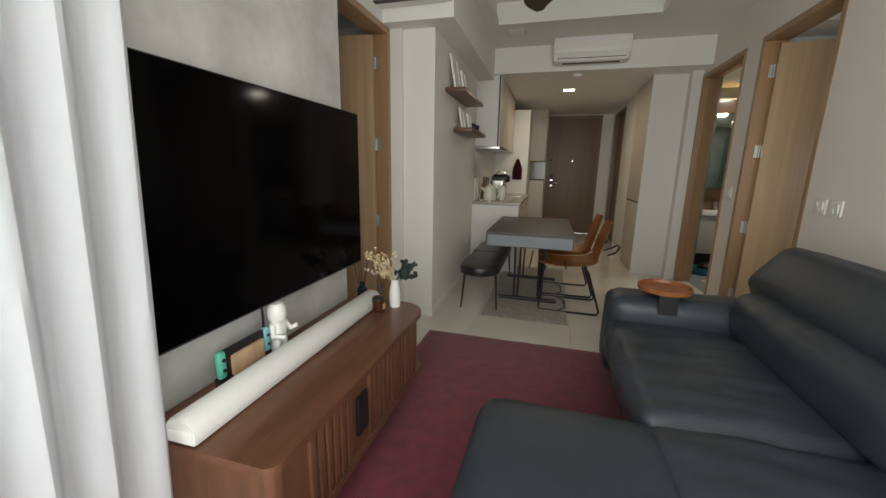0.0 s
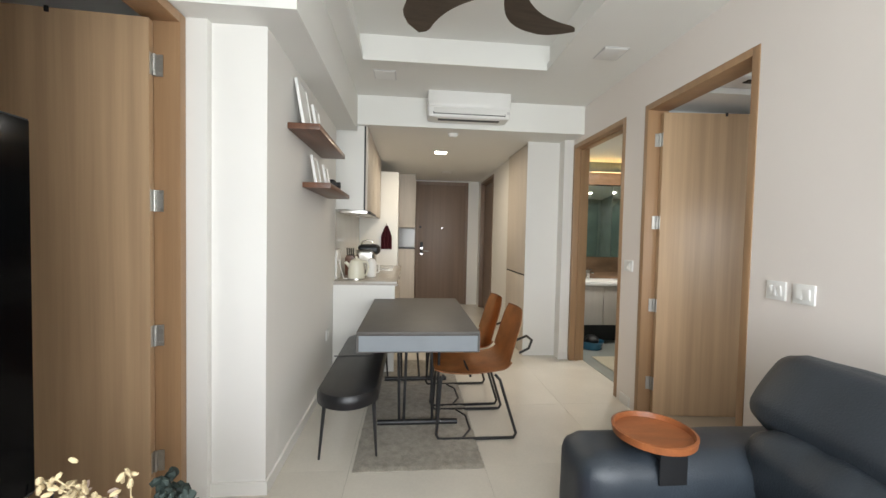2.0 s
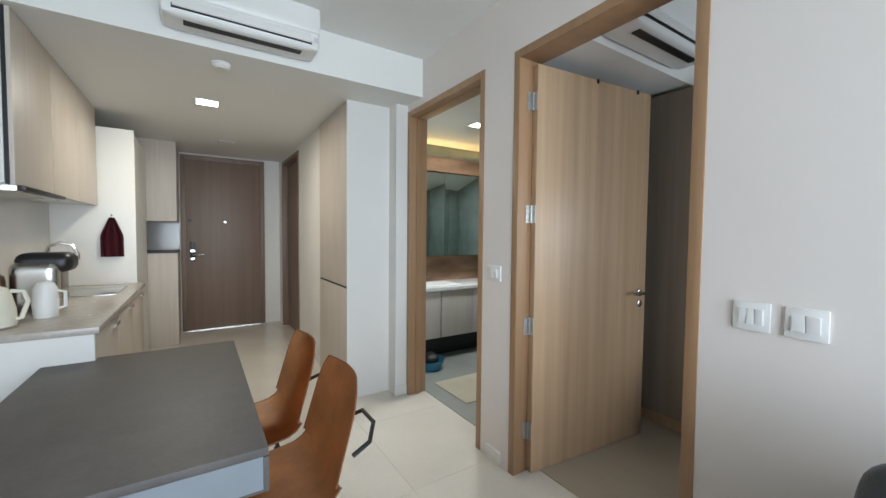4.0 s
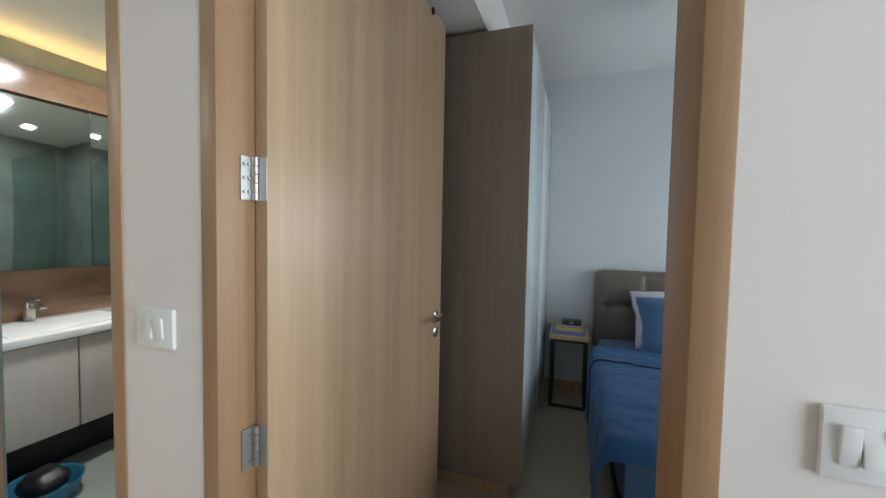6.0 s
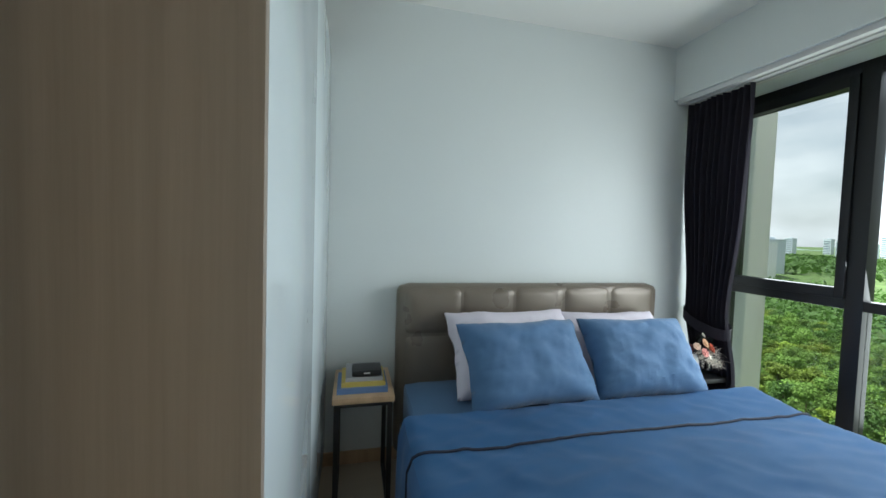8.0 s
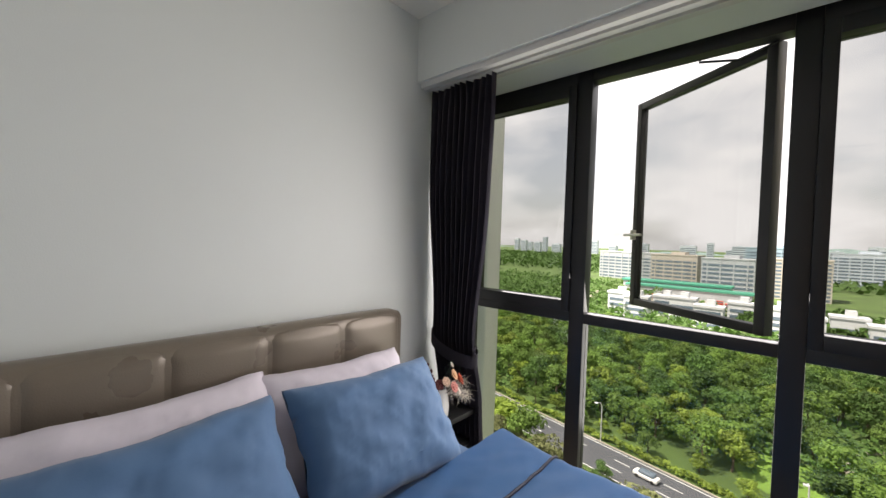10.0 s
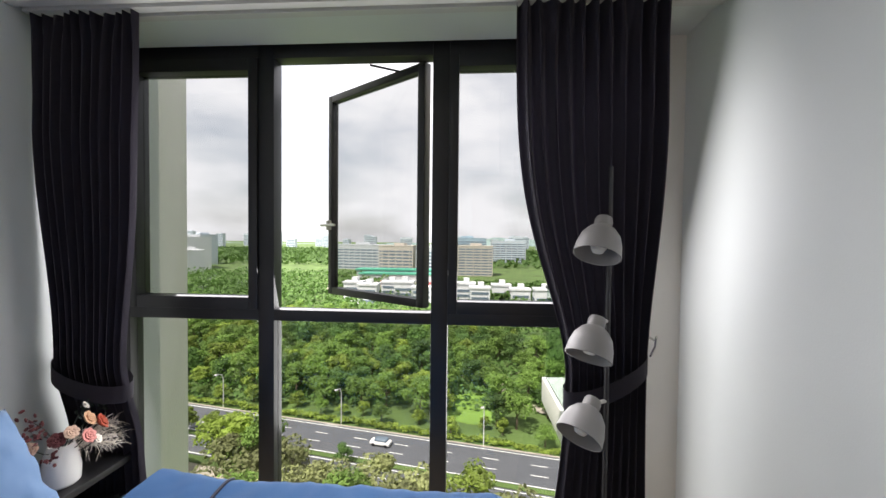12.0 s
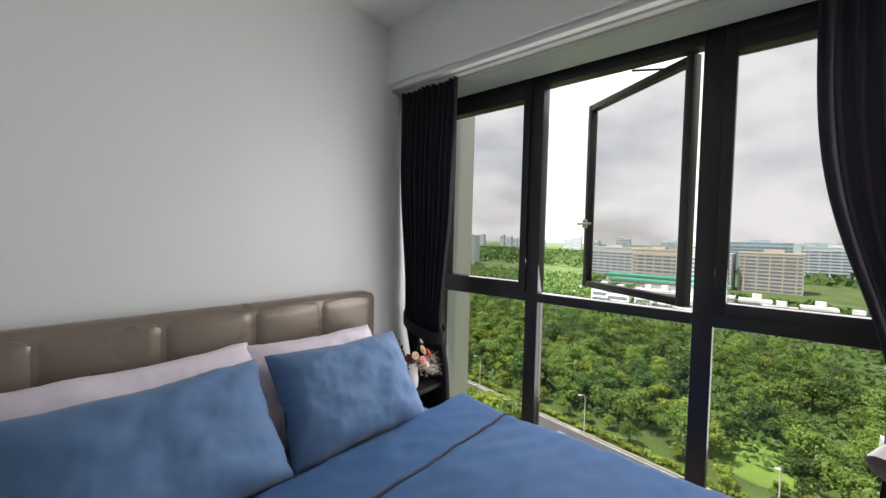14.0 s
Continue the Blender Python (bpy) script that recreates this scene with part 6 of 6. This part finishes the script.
# trees towards the building, along the footpath and on the median
for s, d, k, sc in ((26, -22.4, 2, 0.97), (34, -25.4, 5, 1.08), (43, -24.4, 2, 1.08), (52, -28.4, 2, 1.19), (60, -23.4, 5, 1.08), (70, -26.4, 2, 1.19), (7, -18.9, 2, 1.08), (14.5, -17.2, 2, 0.92), (0, -20.9, 1, 0.92), (-6, -22.4, 4, 1.03), (-1, -26.4, 4, 1.03), (-14, -24.4, 4, 0.97), (-21, -22.4, 4, 0.97), (-28, -25.4, 4, 1.03), (-36, -22.4, 2, 0.97), (-9, -29.4, 4, 0.97), (-20, -30.4, 1, 0.92), (-30, -32.4, 4, 0.97), (-42, -29.4, 4, 1.08), (12, -29.4, 5, 0.86), (24, -31.4, 2, 0.86), (38, -35.4, 2, 0.97), (54, -37.4, 1, 0.97), (21, -11.0, 2, 0.62), (28, -11.0, 5, 0.70), (40, -11.0, 1, 0.75), (46, -11.0, 2, 0.60), (-10, -12.5, 0, 0.42), (60, -11.0, 2, 0.60), (75, -11.0, 1, 0.70)):
    tree(k, at_road(s, d), sc * (1.12 if d < -15 else 1.05))
for _ in range(48):
    s = rt.uniform(-70, 95)
    tree(rt.choice((2, 2, 5, 1)) if s > 14 else rt.choice((4, 4, 1, 5)), at_road(s, rt.uniform(-46, -23.5)), rt.uniform(0.85, 1.2))
# the wood beyond the road
count = 0
deep = []
for row in range(13):
    d = 4.5 + row * 6.0 + 0.12 * row * row
    for col in range(-20, 24):
        s = col * 6.4 + rt.uniform(-2.2, 2.2) + (row % 2) * 3
        p = at_road(s, d + rt.uniform(-2.2, 2.2))
        if (p.x - 1.5) ** 2 / 45 + (p.y + 91) ** 2 / 60 < 1 or (p.x - 100) ** 2 / 300 + (p.y + 112) ** 2 / 70 < 1:
            continue
        if p.x < 3.0 + p.y * -0.28 - 62 or p.x > 3 - (p.y - 2.3) * 1.05:
            continue
        if -22 < p.x < 0 and -120 < p.y < -88 and abs(p.x + 8) < 2.5:
            continue
        if count >= 215:
            deep.append((rt.choice((0, 1, 3, 2)), p, rt.uniform(0.8, 1.15), rt.uniform(0, 6.28)))
            continue
        tree(rt.choice((0, 0, 1, 3, 3, 1, 2, 5)) if row else rt.choice((5, 2, 3)), p, rt.uniform(0.75, 1.15) * (0.55 if row == 0 else 1))
        count += 1


def canopy(kind, label):
    """The deeper rows of the wood, joined: crowns of one kind in one mesh."""
    src = np.array([v.co[:] for v in KINDS[kind][0].vertices])[:3600]
    out = []
    for k, p, sc, a in deep:
        if k == kind:
            c, s = math.cos(a), math.sin(a)
            out.append(src @ np.array([[c, s, 0], [-s, c, 0], [0, 0, 1]]) * sc + np.array(p[:]))
    pts = np.concatenate(out)
    me = bpy.data.meshes.new("wood_canopy")
    me.from_pydata(pts.tolist(), [], np.arange(len(pts)).reshape(-1, 4).tolist())
    me.materials.append(KINDS[kind][0].materials[0])
    tagged(new("wood_canopy", me), label, "trees", kind="stuff")


for k in (0, 1, 2, 3):
    canopy(k, "dense green treetops deeper in the wood")


def far_mass(name, spans, leaves, size, hgt, seed, material, label):
    rr = random.Random(seed)
    verts, faces = [], []
    for _ in range(leaves):
        x0, x1, y0, y1 = rr.choice(spans)
        x, y = rr.uniform(x0, x1), rr.uniform(y0, y1)
        z = GZ + hgt * max(0.12, 0.55 + 0.8 * noise.noise(Vector((x * 0.09, y * 0.09, seed)))) * rr.uniform(0.55, 1.0)
        u = Vector((rr.gauss(0, 1), rr.gauss(0, 1), rr.gauss(0, 0.6))).normalized() * size * rr.uniform(0.5, 1.3)
        v = Vector((-u.y, u.x, rr.gauss(0, 0.8) * size)) * 0.6
        b = len(verts)
        p = Vector((x, y, z))
        verts += [tuple(p - u), tuple(p - v), tuple(p + u), tuple(p + v)]
        faces.append((b, b + 1, b + 2, b + 3))
    me = bpy.data.meshes.new(name)
    me.from_pydata(verts, [], faces)
    me.materials.append(material)
    tagged(new(name, me), label, "trees", kind="stuff")


far_mass("undergrowth", [(-60, 190, -175, -88)], 26000, 0.7, 3.5, 3, LEAVES[0], "dense dark undergrowth of the wood")
far_mass("hedge", [(at_road(s, 1.5).x, at_road(s + 5, 1.5).x, at_road(s, 1.5).y - 1.6, at_road(s, 1.5).y + 0.2) for s in range(-80, 90, 5)], 6000, 0.35, 1.6, 5, LEAVES[2], "clipped yellow-green roadside hedge")
far_mass("far_woods", [(-90, 260, -300, -172), (80, 420, -420, -240), (-60, 20, -330, -250)], 34000, 1.5, 9, 8, LEAVES[0], "far green treetops of the wood")
far_mass("distant_woods", [(-500, 1500, -1400, -560)], 26000, 5.0, 11, 9, LEAVES[0], "distant belt of trees before the town")

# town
# the last tone has the haze of distance mixed into its base colour
CONC = [mat("facade_" + n, c, 0.85, vary=0.06, scale=0.05) for n, c in (("white", (0.62, 0.63, 0.64)), ("grey", (0.42, 0.44, 0.46)), ("tan", (0.45, 0.41, 0.36)), ("blue", (0.30, 0.40, 0.47)), ("haze_tinted", (0.50, 0.55, 0.60)))]
WIN = mat("dark_ribbon_glass", (0.13, 0.17, 0.21), 0.25, vary=0.1)
ROOFG = mat("green_metal_roof", (0.06, 0.30, 0.20), 0.6, vary=0.05)
REDP = mat("red_paint", (0.55, 0.06, 0.03), 0.6)


def building(x, y, w, dep, h, material, label, storey=4.0, turn=0.0, cols=0):
    t = thing("building", (0, 0, 0), label, "building", "far buildings")
    part("wall", boxes((-w / 2, w / 2, -dep / 2, dep / 2, 0, h)), material, t, smooth=False)
    part("roof", boxes((-w / 2 - 0.5, w / 2 + 0.5, -dep / 2 - 0.5, dep / 2 + 0.5, h, h + 1.2), (-w * 0.2, w * 0.1, -dep / 4, dep / 4, h + 1.2, h + 4)), material, t, smooth=False)
    z = storey * 0.9
    while z < h - 1.5:
        part("window_strip", boxes((-w / 2 + 1, w / 2 - 1, dep / 2 + 0.02, dep / 2 + 0.25, z - storey * 0.5, z), (w / 2 + 0.02, w / 2 + 0.25, -dep / 2 + 1, dep / 2 - 1, z - storey * 0.5, z)), WIN, t, smooth=False)
        z += storey
    for k in range(cols):
        xx = -w / 2 + w * (k + 0.5) / cols
        part("pier", boxes((xx - 0.5, xx + 0.5, dep / 2 + 0.26, dep / 2 + 0.6, 0, h)), material, t, smooth=False)
    t.matrix_basis = pose(x, y, GZ, 0, 0, turn)


building(372, -480, 62, 30, 41, CONC[0], "white office block with ribbon windows", turn=-38, cols=6)
building(330, -420, 40, 24, 26, CONC[0], "low white industrial block far away", turn=-38, cols=4)
building(430, -500, 26, 26, 47, CONC[3], "blue glass tower far away", turn=-38)
building(415, -560, 50, 26, 45, CONC[4], "distant office block with ribbon windows, haze painted into its colour", turn=-35, cols=5)
building(150, -520, 70, 30, 33, CONC[1], "grey apartment block with ribbon windows", turn=-12, cols=8)
building(90, -470, 44, 24, 33, CONC[2], "tan office block with strip windows", turn=-8, cols=5)
building(42, -440, 40, 24, 32, CONC[1], "grey office block with strip windows", turn=-5, cols=4)
building(-4, -450, 44, 28, 34, CONC[2], "tan car park building with open decks", storey=3.2, turn=-3, cols=5)
building(8, -640, 70, 30, 44, CONC[3], "long blue glass building", turn=0, cols=9)
building(-70, -700, 60, 30, 40, CONC[4], "distant housing block with ribbon windows, haze painted into its colour", cols=6)
for k in range(11):
    building(-44 + k * 12.5 + rt.uniform(-2, 2), -238 - (k % 3) * 11, 12.5, 9, rt.uniform(9, 13), CONC[0], "low white terrace house among trees", storey=3.2)
for k in range(46):
    x = -700 + k * 58 + rt.uniform(-20, 20)
    building(x, -1500 - rt.uniform(0, 500), rt.uniform(18, 46), 20, rt.uniform(36, 58) if k % 4 else rt.uniform(58, 74), CONC[4], "tower block on the skyline, haze painted into its colour", storey=7.0)
t = thing("green_shed", (70, -395, GZ), "long shed with a green metal roof", "shed")
part("roof", boxes((35, 120, -405, -385, GZ + 9, GZ + 10.5), (20, 110, -378, -362, GZ + 7, GZ + 8.5)), ROOFG, t, smooth=False)
part("wall", boxes((36, 119, -404, -386, GZ, GZ + 9), (21, 109, -377, -363, GZ, GZ + 7)), CONC[1], t, smooth=False)
structure("yard", boxes((-20, 130, -362, -300, GZ, GZ + 0.1)), PAVING, "pale paved yard", "ground")
for k in range(16):
    x = 2 + k * 7.3 + rt.uniform(-1, 1)
    y = -318 - (k % 3) * 12
    t = thing("parked_bus", (x, y, GZ), "red and white parked bus in the yard", "bus", "buses in the yard")
    part("body", boxes((x - 2.6, x + 2.6, y - 1.3, y + 1.3, GZ + 0.5, GZ + 3.2), bevel=0.2), REDP if k % 3 else CONC[0], t, smooth=False)
    part("window_strip", boxes((x - 2.4, x + 2.4, y + 1.3, y + 1.34, GZ + 1.7, GZ + 2.7)), WIN, t, smooth=False)
    for dx in (-1.7, 1.7):
        part("wheel", lathe(bmesh.new(), [(0.5, -1.35), (0.5, 1.35)], (x + dx, y, GZ + 0.5), 10, Matrix.Rotation(math.pi / 2, 4, "X")), BLACK, t)
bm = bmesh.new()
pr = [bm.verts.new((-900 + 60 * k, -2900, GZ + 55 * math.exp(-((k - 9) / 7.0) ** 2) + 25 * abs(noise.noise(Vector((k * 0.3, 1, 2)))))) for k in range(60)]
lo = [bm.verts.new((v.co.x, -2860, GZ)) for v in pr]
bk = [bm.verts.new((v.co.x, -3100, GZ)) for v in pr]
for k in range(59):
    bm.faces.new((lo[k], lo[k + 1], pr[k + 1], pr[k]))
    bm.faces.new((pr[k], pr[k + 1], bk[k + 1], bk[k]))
# haze over the hill is put into its greyed green, no air lies between
structure("hill_backdrop", bm, mat("haze_painted_hill", (0.20, 0.27, 0.26), 0.95, vary=0.15, scale=0.01), "low green hill on the horizon, haze painted into its colour", "backdrop")

# car and lamp posts on the road
t = thing("car", tuple(at_road(-14, -4.8)), "white hatchback driving on the road", "car")
c = at_road(-14, -4.8, 0.06)
bm = soft_box(-2.1, 2.1, -0.88, 0.88, 0.28, 0.95, 0.2, cuts=8)
b2 = soft_box(-1.5, 1.2, -0.78, 0.78, 0.85, 1.48, 0.28, cuts=8)
m = Matrix.Translation(c) @ Matrix.Rotation(math.atan2(RD.y, RD.x), 4, "Z")
for q in (bm, b2):
    bmesh.ops.transform(q, matrix=m, verts=q.verts)
part("body", bm, PLASTIC, t)
part("cabin", b2, WIN, t)
for dx in (-1.3, 1.3):
    for dy in (-0.8, 0.8):
        w = lathe(bmesh.new(), [(0.32, -0.1), (0.32, 0.1)], (0, 0, 0), 14, Matrix.Rotation(math.pi / 2, 4, "X"))
        bmesh.ops.transform(w, matrix=m @ Matrix.Translation((dx, dy, 0.32)), verts=w.verts)
        part("wheel", w, BLACK, t)
for s in (-34, -2, 30, 62):
    p = at_road(s, 0.8)
    t = thing("street_lamp", tuple(p), "grey curved street lamp beside the road", "street lamp", "street lamps")
    part("pole", tube(bmesh.new(), [p, p + Vector((0, 0, 7)), p + Vector((0, 0, 8.2)) - RN * 0.5, p + Vector((0, 0, 8.6)) - RN * 1.8], lambda f: 0.12 - 0.06 * f), LAMPGREY, t)
    part("head", boxes((p.x - RN.x * 2.2 - 0.35, p.x - RN.x * 2.2 + 0.35, p.y - RN.y * 2.2 - 0.2, p.y - RN.y * 2.2 + 0.2, GZ + 8.5, GZ + 8.68)), LAMPGREY, t)
t = thing("sign_gantry", tuple(at_road(47, -11)), "white lattice road sign gantry", "sign gantry")
p = at_road(47, -10.6)
part("post", tube(bmesh.new(), [p, p + Vector((0, 0, 6.2))], 0.15), PLASTIC, t)
part("arm", tube(bmesh.new(), [p + Vector((0, 0, 6)), p + Vector((0, 0, 6)) + RN * 7], 0.12), PLASTIC, t)
part("arm", tube(bmesh.new(), [p + Vector((0, 0, 5.2)), p + Vector((0, 0, 5.2)) + RN * 7], 0.12), PLASTIC, t)
for k in range(5):
    part("brace", tube(bmesh.new(), [p + Vector((0, 0, 5.2)) + RN * (k * 1.4), p + Vector((0, 0, 6)) + RN * (k * 1.4 + 1.4)], 0.06), PLASTIC, t)
p = at_road(28, -33)
t = thing("garden_canopy", tuple(p), "white round garden canopy among the trees", "canopy")
part("top", lathe(bmesh.new(), [(2.4, 3.2), (2.5, 3.5), (1.2, 3.9), (0.1, 4.0)], tuple(p), 20), PLASTIC, t)
for k in range(4):
    a = k * math.pi / 2
    q = p + Vector((math.cos(a) * 1.9, math.sin(a) * 1.9, 0))
    part("post", tube(bmesh.new(), [q, q + Vector((0, 0, 3.3))], 0.08), PLASTIC, t)

# ---- floor tiles ----
TW, TD = 0.795, 0.795
tile = bmesh.new()
box(tile, 0.0007, TW - 0.0007, 0.0007, TD - 0.0007, -0.010, 0.0)
tile_mesh = bpy.data.meshes.new("tile")
tile.to_mesh(tile_mesh)
tile.free()
tile_mesh.materials.append(TILE)
for i in range(-4, 7):
    for j in range(-1, 12):
        x, y = -0.19 + i * TW, 0.1 + j * TD
        if x + TW < -3.0 or x > 4.85 or y > 8.7 or (x > 2.1 and y > 6.3) or (x + TW / 2 > 2.1 and y < 0.44) or (x + TW < -1.1 and not 1.5 < y + TD / 2 < 3.3):
            continue
        o = new("tile", tile_mesh)
        o.matrix_basis = Matrix.Translation((x, y, 0.0))
        o.parent = floor
